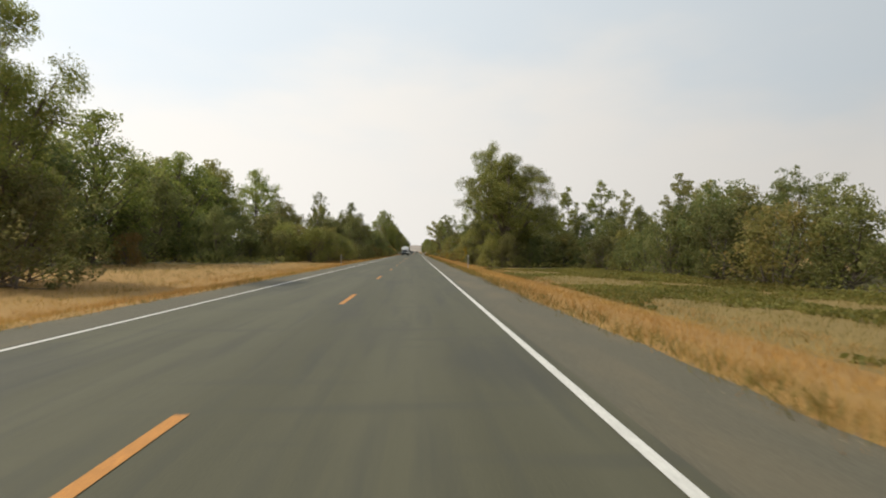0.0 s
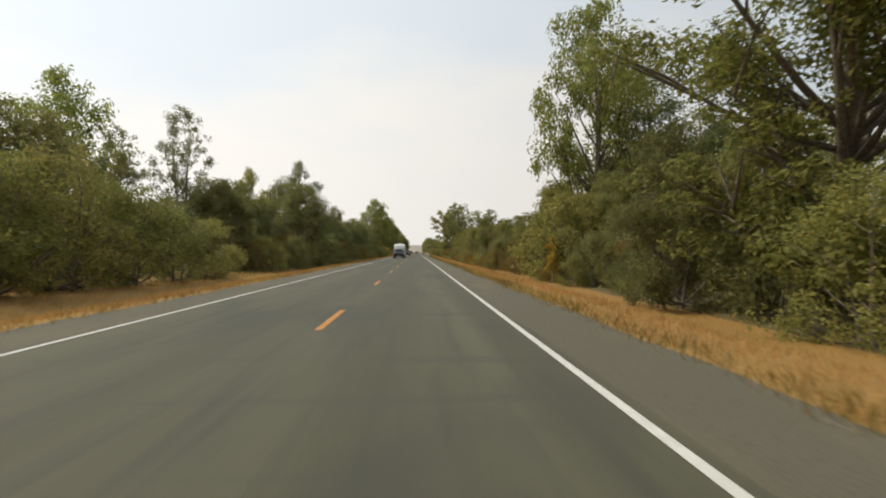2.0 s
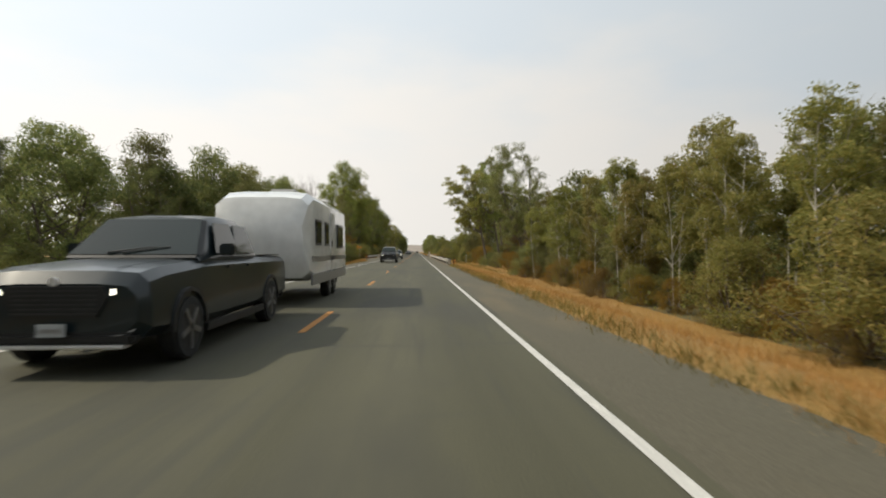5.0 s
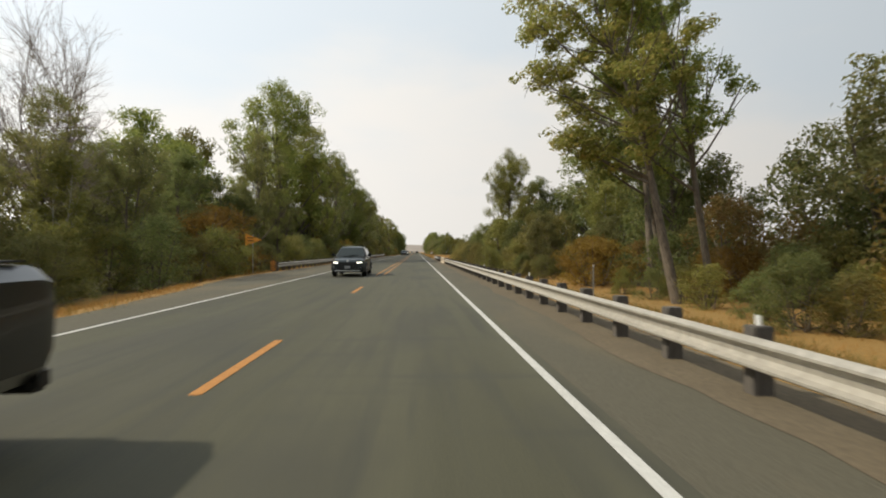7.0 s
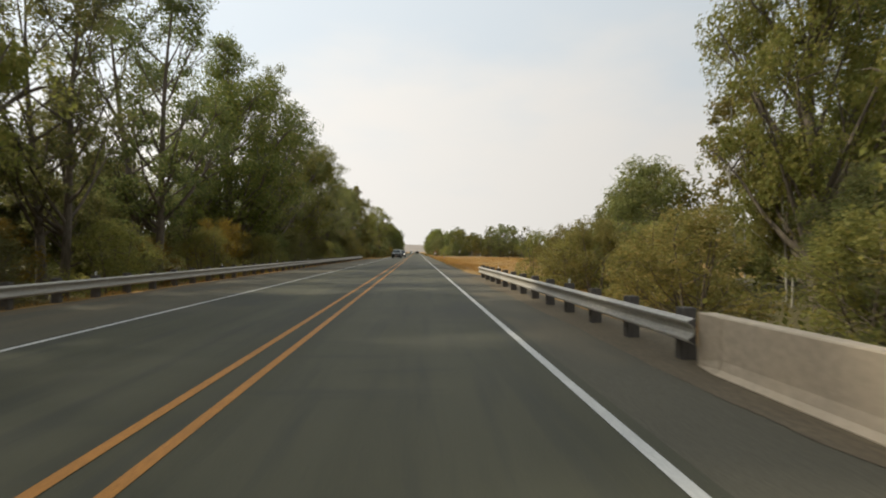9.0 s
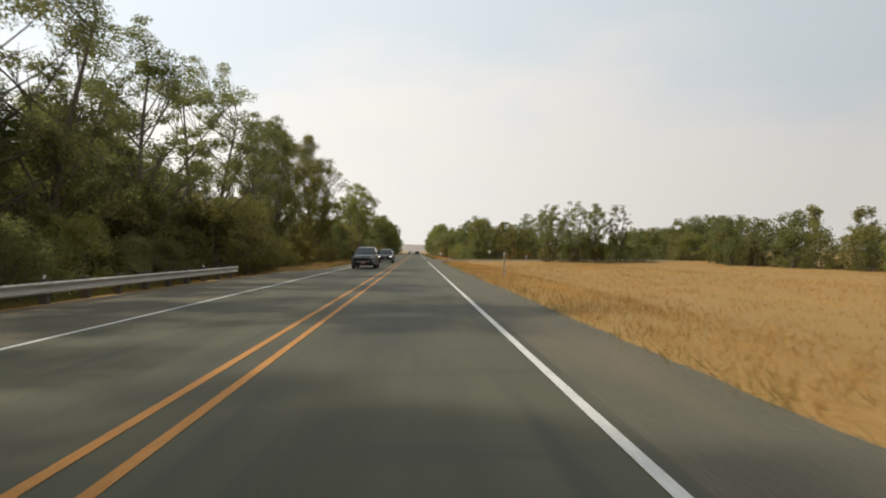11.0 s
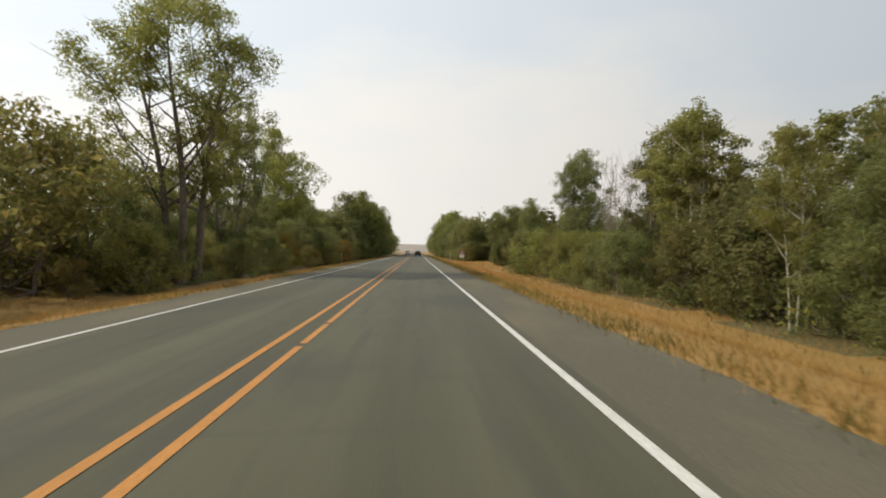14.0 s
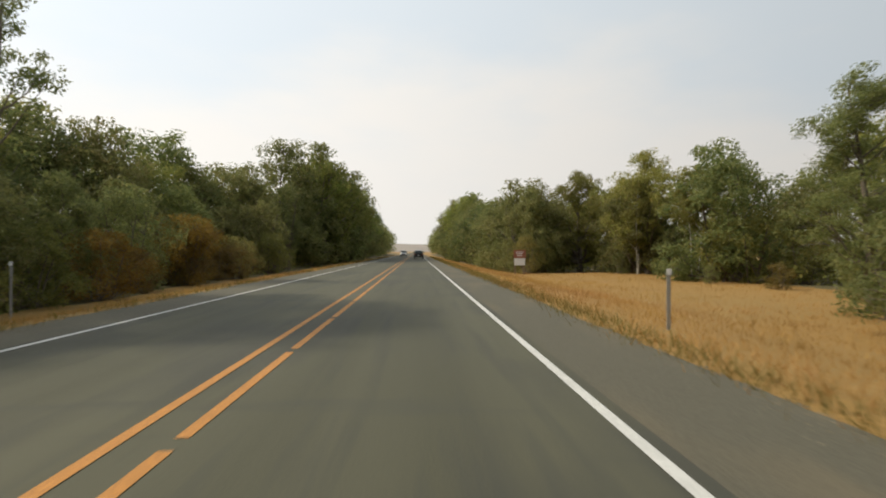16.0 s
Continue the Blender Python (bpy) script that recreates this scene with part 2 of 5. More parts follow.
def quads(name, v, mat):
    """A mesh of loose leaves or blades from an array (n, corners, 3)."""
    k, c = v.shape[:2]
    me = bpy.data.meshes.new(name)
    me.vertices.add(k * c)
    me.vertices.foreach_set("co", np.ascontiguousarray(v, dtype=np.float32).ravel())
    me.loops.add(k * c)
    me.loops.foreach_set("vertex_index", np.arange(k * c, dtype=np.int32))
    me.polygons.add(k)
    me.polygons.foreach_set("loop_start", np.arange(0, k * c, c, dtype=np.int32))
    me.materials.append(mat)
    me.update(calc_edges=True)
    return me


def part(name, bm, mat, parent=None, label="", smooth=False):
    """Links a bmesh, or a finished mesh, as one object under a thing or a part."""
    if isinstance(bm, bmesh.types.BMesh):
        me = bpy.data.meshes.new(name)
        bm.to_mesh(me)
        bm.free()
        me.materials.append(mat)
        if smooth:
            me.polygons.foreach_set("use_smooth", [True] * len(me.polygons))
            me.set_sharp_from_angle(angle=radians(32))
    else:
        me = bm
    ob = new(name, me)
    ob.parent = parent
    return tagged(ob, label)


def box(x0, x1, y0, y1, z0, z1, bevel=0.0, bm=None):
    one = bm or bmesh.new()
    made = bmesh.ops.create_cube(one, size=1.0, matrix=Matrix.Translation(((x0 + x1) / 2, (y0 + y1) / 2, (z0 + z1) / 2))
                                 @ Matrix.Diagonal((x1 - x0, y1 - y0, z1 - z0, 1)))
    if bevel:
        edges = list({e for v in made["verts"] for e in v.link_edges})
        bmesh.ops.bevel(one, geom=edges, offset=bevel, segments=2, affect="EDGES")
    return one


def rod(r, h, m, sides=12, r2=None):
    one = bmesh.new()
    bmesh.ops.create_cone(one, cap_ends=True, segments=sides, radius1=r, radius2=r if r2 is None else r2, depth=h, matrix=m)
    return one


def prism(outline, depth, m=None):
    """A flat outline in x and z, made thick along y."""
    one = bmesh.new()
    front = [one.verts.new((x, 0, z)) for x, z in outline]
    back = [one.verts.new((x, depth, z)) for x, z in outline]
    one.faces.new(front)
    one.faces.new(back[::-1])
    k = len(outline)
    for i in range(k):
        one.faces.new((front[i], back[i], back[(i + 1) % k], front[(i + 1) % k]))
    bmesh.ops.recalc_face_normals(one, faces=one.faces)
    if m is not None:
        bmesh.ops.transform(one, matrix=m, verts=one.verts)
    return one


def thing(name, x, y, z, turn=0.0, label="", category="", group="", kind=""):
    ob = new(name)
    ob.matrix_world = pose(x, y, z, 0, 0, turn)
    ob.empty_display_size = 0.1
    return tagged(ob, label, category, group, kind)


def smoothstep(a, b, v):
    t = min(1.0, max(0.0, (v - a) / (b - a)))
    return t * t * (3 - 2 * t)


# ---- ground, road ----
SIDE0, SIDE1 = 431.0, 440.6     # the side road's two edges


def shoulder_left(y):
    return -5.35 + 0.16 * noise.noise((0, y * 0.31, 2.2)) + 0.07 * noise.noise((0, y * 1.4, 6.2)) - 2.15 * smoothstep(238, 258, y) * (1 - smoothstep(380, 400, y))


def shoulder_right(y):
    back = 4.6 * max(0.0, 1 - (y - SIDE1) / 9.0) ** 2 if y > SIDE1 else 0.0
    near = 5.0 * max(0.0, 1 - (SIDE0 - y) / 9.0) ** 2 if y < SIDE0 else 0.0
    by_rail = 0.75 * smoothstep(213, 219, y) * (1 - smoothstep(318, 326, y))
    return 5.3 + 0.16 * noise.noise((0, y * 0.29, 4.4)) + 0.07 * noise.noise((0, y * 1.3, 8.1)) + by_rail + max(near, back) if not SIDE0 <= y <= SIDE1 else 10.3


def ground_z(x, y):
    wob = 0.1 * noise.noise((x * 0.12, y * 0.07, 0.3)) + 0.25 * noise.noise((x * 0.03, y * 0.02, 3.1))
    if x >= 0:
        e = 5.5 + 0.7 * smoothstep(213, 219, y) * (1 - smoothstep(318, 326, y))
        deep = -1.05 + 0.6 * smoothstep(322, 340, y) * (1 - smoothstep(440, 452, y)) + 0.25 * smoothstep(500, 515, y) * (1 - smoothstep(556, 570, y))
        near_side = smoothstep(421, 431, y) * (1 - smoothstep(441, 449, y))
        z = deep * smoothstep(e, e + 6.0, x) * (1 - 0.75 * near_side)
        wob *= 1 - near_side * 0.9
        far = smoothstep(e, e + 5, x)
    else:
        e = -shoulder_left(y) + 0.1
        z = -0.4 * smoothstep(e, e + 3.0, -x) + 0.45 * smoothstep(e + 4, e + 14, -x) - 0.25 * smoothstep(105, 120, y) * smoothstep(e, e + 4, -x)
        far = smoothstep(e, e + 5, -x)
    if x > 2 and 422 < y < 450:
        flat = smoothstep(424, 429, y) * (1 - smoothstep(442, 447, y))
        z, far = z * (1 - flat) - 0.017 * flat, far * (1 - flat)
    return z + wob * far - 0.035 * (1 - smoothstep(e - 0.3, e + 0.2, abs(x)))


gx = [-4500, -2500, -1200, -500, -200, -110, -70, -50, -40] + [-34 + 2 * i for i in range(11)] + [-12 + 0.6 * i for i in range(12)] + [-5.0, -3, 0, 3, 4.9] \
    + [5.2 + 0.6 * i for i in range(13)] + [14 + 2 * i for i in range(13)] + [46, 56, 75, 110, 200, 500, 1200, 2500, 4500]
gy = [-900, -300, -100, -40] + [-20 + 3.0 * i for i in range(257)] + [790, 850, 950, 1100, 1400, 1900, 2600, 3600, 4900]
gv = [(x, y, ground_z(x, y)) for y in gy for x in gx]
nx = len(gx)
gf = [(j * nx + i, j * nx + i + 1, (j + 1) * nx + i + 1, (j + 1) * nx + i) for j in range(len(gy) - 1) for i in range(nx - 1)]


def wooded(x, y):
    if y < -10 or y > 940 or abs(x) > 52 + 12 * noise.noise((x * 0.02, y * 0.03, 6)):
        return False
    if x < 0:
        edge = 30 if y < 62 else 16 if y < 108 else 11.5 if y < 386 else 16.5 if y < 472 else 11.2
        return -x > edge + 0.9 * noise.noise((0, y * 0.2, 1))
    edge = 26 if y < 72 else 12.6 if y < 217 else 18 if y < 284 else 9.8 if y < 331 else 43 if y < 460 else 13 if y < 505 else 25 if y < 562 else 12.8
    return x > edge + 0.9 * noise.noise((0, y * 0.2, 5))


def meadow(x, y):
    return y < 70 and abs(x) < 60 and x > 10.5 + noise.noise((1, y * 0.2, 8))


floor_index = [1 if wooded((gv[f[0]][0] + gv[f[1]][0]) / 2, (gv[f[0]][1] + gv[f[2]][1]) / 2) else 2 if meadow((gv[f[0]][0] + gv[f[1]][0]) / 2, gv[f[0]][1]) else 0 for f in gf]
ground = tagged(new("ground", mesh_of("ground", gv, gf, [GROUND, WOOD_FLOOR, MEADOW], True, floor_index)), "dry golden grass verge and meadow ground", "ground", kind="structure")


def strip(name, y0, y1, step, left, right, z, mat, parent=None, label="", skirt=0.0):
    """A long flat piece between two edges that may vary along the road."""
    count = max(1, round((y1 - y0) / step))
    v, f = [], []
    for i in range(count + 1):
        y = y0 + (y1 - y0) * i / count
        a, b = (left(y) if callable(left) else left), (right(y) if callable(right) else right)
        v += [(a, y, z - skirt), (a, y, z), (b, y, z), (b, y, z - skirt)]
    for i in range(count):
        for k in range(3):
            f.append((i * 4 + k, i * 4 + k + 1, i * 4 + k + 5, i * 4 + k + 4))
    me = mesh_of(name, v, f, mat)
    ob = new(name, me)
    ob.parent = parent
    return tagged(ob, label)


road = tagged(strip("road", -60, 2600, 20, -3.95, 3.75, 0.0, ASPHALT, skirt=0.12), "two-lane road of worn grey asphalt", "road", kind="structure")
strip("shoulder", -60, 900, 0.5, shoulder_left, -3.95, -0.006, GRAVEL, road, "gravelly paved shoulder", 0.1)
strip("shoulder", -60, 900, 0.5, 3.75, shoulder_right, -0.006, GRAVEL, road, "gravelly paved shoulder", 0.1)
DIRT = grainy("brown_roadside_dirt", (0.09, 0.07, 0.043), (0.16, 0.122, 0.073), 14, 0.95, coarse=1.2, relief=0.4)
PALE_GRAVEL = grainy("pale_loose_gravel", (0.1, 0.086, 0.056), (0.21, 0.178, 0.12), 26, 0.95, coarse=1.6, relief=0.5)
strip("dirt_strip", 213, 327, 0.5, lambda y: 4.85 + 0.25 * noise.noise((0, y * 0.3, 9.0)) + 0.1 * noise.noise((0, y * 1.1, 3.0)) + 0.5 * (1 - smoothstep(213, 219, y)), lambda y: shoulder_right(y) - 0.02, -0.001, DIRT, road, "brown dirt along the guardrail")
strip("dirt_strip", 250, 392, 0.5, lambda y: shoulder_left(y) + 0.02, lambda y: min(-5.2, -6.85 + 0.3 * noise.noise((0, y * 0.3, 19.0)) + 0.1 * noise.noise((0, y * 1.1, 13.0))) - 0.3 * smoothstep(384, 392, y), -0.001, DIRT, road, "brown dirt along the guardrail")
for y0, y1 in ((-60, 269.8), (270.15, 506.8), (507.1, 2000)):
    strip("edge_line", y0, y1, 40, -3.825, -3.715, 0.006, PAINT_WHITE, road, "white edge line")
strip("edge_line", -60, 423.7, 40, 3.505, 3.615, 0.006, PAINT_WHITE, road, "white edge line")
strip("edge_line", 446.6, 2000, 40, 3.505, 3.615, 0.006, PAINT_WHITE, road, "white edge line")
strip("centre_line", 258, 900, 20, -0.275, -0.165, 0.006, PAINT_AMBER, road, "solid yellow line")
for y0, y1 in ((258, 455.6), (455.85, 457.9), (458.1, 505.7)):
    strip("centre_line", y0, y1, 20, 0.165, 0.275, 0.006, PAINT_AMBER, road, "solid yellow line")
dash_mesh = None
for i in range(-3, 21):
    y = 1.4 + 12.19 * i
    if dash_mesh is None:
        dash = strip("dash", 0, 3.05, 1.0, -0.065, 0.065, 0.006, PAINT_AMBER, road, "yellow dash")
        dash_mesh = dash.data
    else:
        dash = new("dash", dash_mesh)
        dash.parent = road
    dash.location = (0, y, 0)
worn_mesh = None
for i in range(50):
    if worn_mesh is None:
        worn = strip("worn_dash", 0, 3.25, 1.0, 0.165, 0.275, 0.006, PAINT_AMBER, road, "worn yellow dash")
        worn_mesh = worn.data
    else:
        worn = new("worn_dash", worn_mesh)
        worn.parent = road
    worn.location = (0, 506.0 + 3.5 * i, 0)

side_road = tagged(strip("side_road", 0, 90, 3, -4.8, 4.8, 0.0, GRAVEL, skirt=0.12), "pale gravelly asphalt side road joining the highway", "road", kind="structure")
side_road.matrix_world = pose(10.2, 435.8, -0.012, 0, 0, -86)

hv, hf = [], []
for i in range(61):
    a = radians(20 + 140 * i / 60)
    for k, (d, s) in enumerate(((3000, 0.0), (3300, 0.55), (3700, 1.0), (4200, 0.75))):
        h = 40 + 26 * noise.noise((i * 0.16, 2.7, 0)) + 10 * noise.noise((i * 0.5, 7.7, 1))
        hv.append((d * math.cos(a), d * math.sin(a), -3 + h * s))
for i in range(60):
    for k in range(3):
        hf.append((i * 4 + k, i * 4 + k + 1, i * 4 + k + 5, i * 4 + k + 4))
tagged(new("far_hills", mesh_of("far_hills", hv, hf, HILL, True)), "low straw hills on the horizon, greyed by haze in their colour", "hills", kind="structure")


# ---- trees ----
def tube(path, radii, sides, v, f):
    base = len(v)
    for j, (p, r) in enumerate(zip(path, radii)):
        d = (Vector(path[min(j + 1, len(path) - 1)]) - Vector(path[max(j - 1, 0)])).normalized()
        a = d.orthogonal().normalized()
        b = d.cross(a)
        for s in range(sides):
            w = 2 * math.pi * s / sides
            v.append(Vector(p) + (a * math.cos(w) + b * math.sin(w)) * r)
    for j in range(len(path) - 1):
        for s in range(sides):
            q = base + j * sides
            f.append((q + s, q + (s + 1) % sides, q + sides + (s + 1) % sides, q + sides + s))


def crown_width(shape, u):
    """Half width of a crown, 0 to 1, at u of its height."""
    if shape == "broad":
        return max(0.2, (1 - abs(2 * u - 0.92) ** 2.4 * 0.98) ** 0.55) if u < 0.96 else 0.2
    if shape == "tall":
        return 0.62 + 0.38 * math.sin(math.pi / 2 * u / 0.4) if u < 0.4 else max(0.16, (1 - ((u - 0.4) / 0.62) ** 2.1) ** 0.62)
    if shape == "vase":
        return 0.35 + 0.65 * math.sin(math.pi * min(1.0, 0.12 + 0.72 * u))
    return max(0.2, (1 - min(1.0, u) ** 2.2) ** 0.5)


def grow(seed, height, bare, radius, limbs, leaves, leaf, shape, trunk_r, stems=1, lean=0.05, puff=0.3, twigs=3):
    """Wood and leaves of one tree: tapered stems, and limbs that rise to billows of leaves spread over a rounded crown."""
    rng, twig_rng = random.Random(seed), random.Random(seed + 1000)
    rs = np.random.RandomState(seed)
    v, f, stem_paths, billows = [], [], [], []
    r0 = trunk_r / math.sqrt(stems)
    reach_up = {"broad": 0.8, "low": 0.75, "vase": 0.7}.get(shape, 0.92)
    for s in range(stems):
        way = s * 6.283 / stems + rng.uniform(-0.5, 0.5)
        fan = (0.35 * radius if stems > 1 else lean * height) * rng.uniform(0.5, 1.1)
        ox, oy = ((math.cos(way) * radius * 0.12, math.sin(way) * radius * 0.12) if stems > 1 else (0.0, 0.0))
        top = height * reach_up * rng.uniform(0.9, 1.0)
        bow, turn = rng.uniform(0.012, 0.03) * height, rng.uniform(0, 6.283)
        path = []
        for j in range(9):
            u = j / 8
            path.append(Vector((ox + math.cos(way) * fan * u ** 1.3 + bow * math.sin(3.3 * u + turn) * u, oy + math.sin(way) * fan * u ** 1.3 + bow * math.cos(4.1 * u + turn) * u, -0.5 + (top + 0.5) * u)))
        stem_paths.append(path)
        tube(path, [r0 * (1.3 if j == 0 else 1) * (1 - 0.86 * j / 8) + 0.012 for j in range(9)], 7, v, f)
    z0, z1 = bare * height, height * (0.98 - puff * 0.5 * radius / height)
    for path in stem_paths:     # leaves round the leaders
        lob = puff * radius * 0.9
        head = Vector((path[-1].x * 0.6, path[-1].y * 0.6, height - lob * 0.62))
        tube([path[-1], path[-1].lerp(head, 0.6) + Vector((0.02 * radius, 0, 0)), head], [r0 * 0.16 + 0.012, r0 * 0.1 + 0.01, 0.006], 5, v, f)
        billows += [(head, lob), (path[-1].lerp(head, 0.45), lob * 1.05), (path[-1], lob)] + [(path[j], lob * 0.95) for j in (5, 6, 7) if stems == 1 and path[j].z > z0 + 0.15 * height]
    k, tries = 0, 0
    while k < limbs and tries < 4000:
        tries += 1
        u = (k + rng.random()) / limbs if k % 3 else rng.random()
        wide = crown_width(shape, u)
        if rng.random() > wide + 0.15:
            k += rng.random() < 0.3
            continue
        ang = k * 2.4 + rng.uniform(-0.7, 0.7)
        out = radius * wide * math.sqrt(rng.uniform(0.12, 0.95)) * 0.92
        path = stem_paths[k % stems]
        lob = puff * radius * rng.uniform(0.7, 1.3)
        end = Vector((math.cos(ang) * out, math.sin(ang) * out, z0 + (z1 - z0) * u ** 0.9 * rng.uniform(0.95, 1.04)))
        top = path[-1].z
        az = min(max(z0 * 0.75, end.z - out * rng.uniform(0.55, 1.25) - 0.04 * height), top * 0.94)
        q = max(0.0, min(7.99, (az + 0.5) / (top + 0.5) * 8))
        p = path[int(q)].lerp(path[int(q) + 1], q - int(q))
        mid = p.lerp(end, 0.55) + Vector((rng.uniform(-0.08, 0.08) * out, rng.uniform(-0.08, 0.08) * out, -0.09 * out))
        lr = r0 * (1 - 0.8 * q / 8) * 0.42 + 0.014
        tube([p, p.lerp(mid, 0.5) + Vector((0, 0, -0.03 * out)), mid, mid.lerp(end, 0.5) + Vector((0, 0, 0.03 * out)), end], [lr, lr * 0.85, lr * 0.62, lr * 0.42, lr * 0.18], 5, v, f)
        billows.append((end, lob))
        if out > radius * 0.3 and rng.random() < 0.85:
            billows.append((mid.lerp(end, rng.uniform(0.1, 0.5)), lob * 0.75))
        for _ in range(twigs):
            b0 = mid.lerp(end, twig_rng.uniform(0.1, 1.0))
            e2 = end + Vector((twig_rng.gauss(0, 0.6), twig_rng.gauss(0, 0.6), twig_rng.gauss(0.15, 0.5))) * lob
            tube([b0, b0.lerp(e2, 0.55) + Vector((0, 0, 0.05 * lob)), e2], [lr * 0.34 + 0.004, lr * 0.24 + 0.003, 0.004], 4, v, f)
            if not leaves:      # bare trees show their finest twigs
                for _ in range(2):
                    e3 = e2 + Vector((twig_rng.gauss(0, 0.45), twig_rng.gauss(0, 0.45), twig_rng.gauss(0.3, 0.3))) * lob
                    tube([b0.lerp(e2, twig_rng.uniform(0.4, 0.9)), e3], [lr * 0.16 + 0.005, 0.004], 3, v, f)
        k += 1
    if not leaves:
        return v, f, None
    centres = np.array([tuple(p) for p, _ in billows])
    size = np.array([r for _, r in billows])
    n = len(size)
    tuft = rs.normal(size=(n, 8, 3)) + np.array([0, 0, 0.25])       # every billow breaks into eight tufts
    tuft /= np.linalg.norm(tuft, axis=2)[:, :, None]
    tuft_c = (centres[:, None] + tuft * (size[:, None, None] * rs.uniform(0.35, 0.85, (n, 8, 1))) * np.array([1.0, 1.0, 0.75])).reshape(-1, 3)
    tuft_r = (size[:, None] * rs.uniform(0.28, 0.56, (n, 8))).ravel()
    pick = rs.choice(len(tuft_r), leaves, p=tuft_r ** 2 / (tuft_r ** 2).sum())
    way = rs.normal(size=(leaves, 3))
    way /= np.linalg.norm(way, axis=1)[:, None]
    dist = rs.uniform(0.05, 1.0, leaves) ** 0.42 * np.where(rs.rand(leaves) < 0.06, rs.uniform(1.0, 1.45, leaves), 1.0)
    c = tuft_c[pick] + way * (tuft_r[pick] * dist)[:, None] * np.array([1.0, 1.0, 0.8])
    c[:, 2] = np.maximum(c[:, 2], 0.05)
    normal = way * 0.9 + rs.normal(size=(leaves, 3)) * 0.45 + np.array([0, 0, 0.3])
    normal /= np.linalg.norm(normal, axis=1)[:, None]
    a = np.cross(normal, rs.normal(size=(leaves, 3)))
    a /= np.linalg.norm(a, axis=1)[:, None]
    b = np.cross(normal, a)
    ln = (leaf * rs.uniform(0.65, 1.35, leaves))[:, None]
    bend = normal * ln * 0.12
    leaf_tri = np.stack([c - a * ln * 0.5 + b * ln * 0.1, c + b * ln * 0.42 + bend, c + a * ln * 0.5 - bend], axis=1)
    return v, f, leaf_tri


TREES = {}


def kind_of_tree(kind, category, label, bark, leaf_mat, variants, **spec):
    TREES[kind] = dict(category=category, label=label, height=spec["height"], levels=[[], [], []])
    for s in variants:
        v, f, q = grow(s, **spec)
        levels = TREES[kind]["levels"]
        levels[0].append((mesh_of("trunk", v, f, bark, True), quads("crown", q, leaf_mat) if q is not None else None))
        if q is None:
            continue
        v, f, _ = grow(s, **{**spec, "twigs": 0, "leaves": 1})
        plain = mesh_of("trunk", v, f, bark, True)
        for level, every, larger in ((1, 2, 1.38), (2, 4, 1.8)):        # fewer, larger leaves for trees behind others
            few = q[::every]
            mid = few.mean(axis=1, keepdims=True)
            levels[level].append((plain, quads("crown", mid + (few - mid) * larger, leaf_mat)))


kind_of_tree("cottonwood", "tree", "broad old cottonwood tree with dense green leaves", BARK, LEAF_GREEN, (11, 12, 13),
             height=17.0, bare=0.12, radius=6.6, limbs=48, leaves=52000, leaf=0.22, shape="broad", trunk_r=0.42, lean=0.03, puff=0.27)
kind_of_tree("open_cottonwood", "tree", "tall cottonwood tree with an open airy crown", BARK, LEAF_DARK, (21, 22, 23),
             height=18.0, bare=0.2, radius=5.2, limbs=40, leaves=27000, leaf=0.19, shape="broad", trunk_r=0.36, stems=2, puff=0.235, twigs=4)
kind_of_tree("old_cottonwood", "tree", "old spreading cottonwood with a forked trunk and a high crown", BARK, LEAF_GREEN, (36, 37),
             height=18.0, bare=0.33, radius=6.0, limbs=42, leaves=36000, leaf=0.2, shape="broad", trunk_r=0.46, stems=3, puff=0.25, twigs=4)
kind_of_tree("bare_cottonwood", "tree", "tall cottonwood with a half-bare trunk and leafy upper crown", BARK, LEAF_GREEN, (26, 27, 28),
             height=18.0, bare=0.4, radius=3.9, limbs=30, leaves=19000, leaf=0.195, shape="broad", trunk_r=0.2, lean=0.05, puff=0.25, twigs=5)
kind_of_tree("poplar", "tree", "tall poplar tree with dark green leaves", BARK, LEAF_DARK, (31, 32, 33, 34),
             height=20.0, bare=0.13, radius=3.9, limbs=48, leaves=34000, leaf=0.205, shape="tall", trunk_r=0.3, lean=0.05, puff=0.36)
kind_of_tree("aspen", "tree", "young aspen tree with a thin pale trunk", BARK_PALE, LEAF_OLIVE, (41, 42, 43, 44),
             height=8.5, bare=0.34, radius=1.8, limbs=24, leaves=12500, leaf=0.135, shape="tall", trunk_r=0.062, stems=2, puff=0.36)
kind_of_tree("golden_aspen", "tree", "young aspen with bright yellow leaves at the wood's edge", BARK_PALE, LEAF_YELLOW, (47,),
             height=8.5, bare=0.2, radius=2.0, limbs=16, leaves=5000, leaf=0.3, shape="tall", trunk_r=0.09, puff=0.3)
kind_of_tree("round_tree", "tree", "rounded leafy tree with branches down to the ground", BARK, LEAF_DARK, (51, 52, 53),
             height=11.0, bare=0.05, radius=4.9, limbs=42, leaves=30000, leaf=0.21, shape="low", trunk_r=0.25, stems=2, puff=0.29)
kind_of_tree("shrub", "shrub", "dense green roadside shrub", BARK, LEAF_OLIVE, (61, 62, 63),
             height=4.0, bare=0.03, radius=2.6, limbs=26, leaves=12500, leaf=0.115, shape="low", trunk_r=0.08, stems=4, puff=0.29, twigs=2)
kind_of_tree("dark_shrub", "shrub", "dark green shrub at the wood's edge", BARK, LEAF_DARK, (66, 67),
             height=4.0, bare=0.03, radius=2.6, limbs=26, leaves=12500, leaf=0.115, shape="low", trunk_r=0.08, stems=4, puff=0.29, twigs=2)
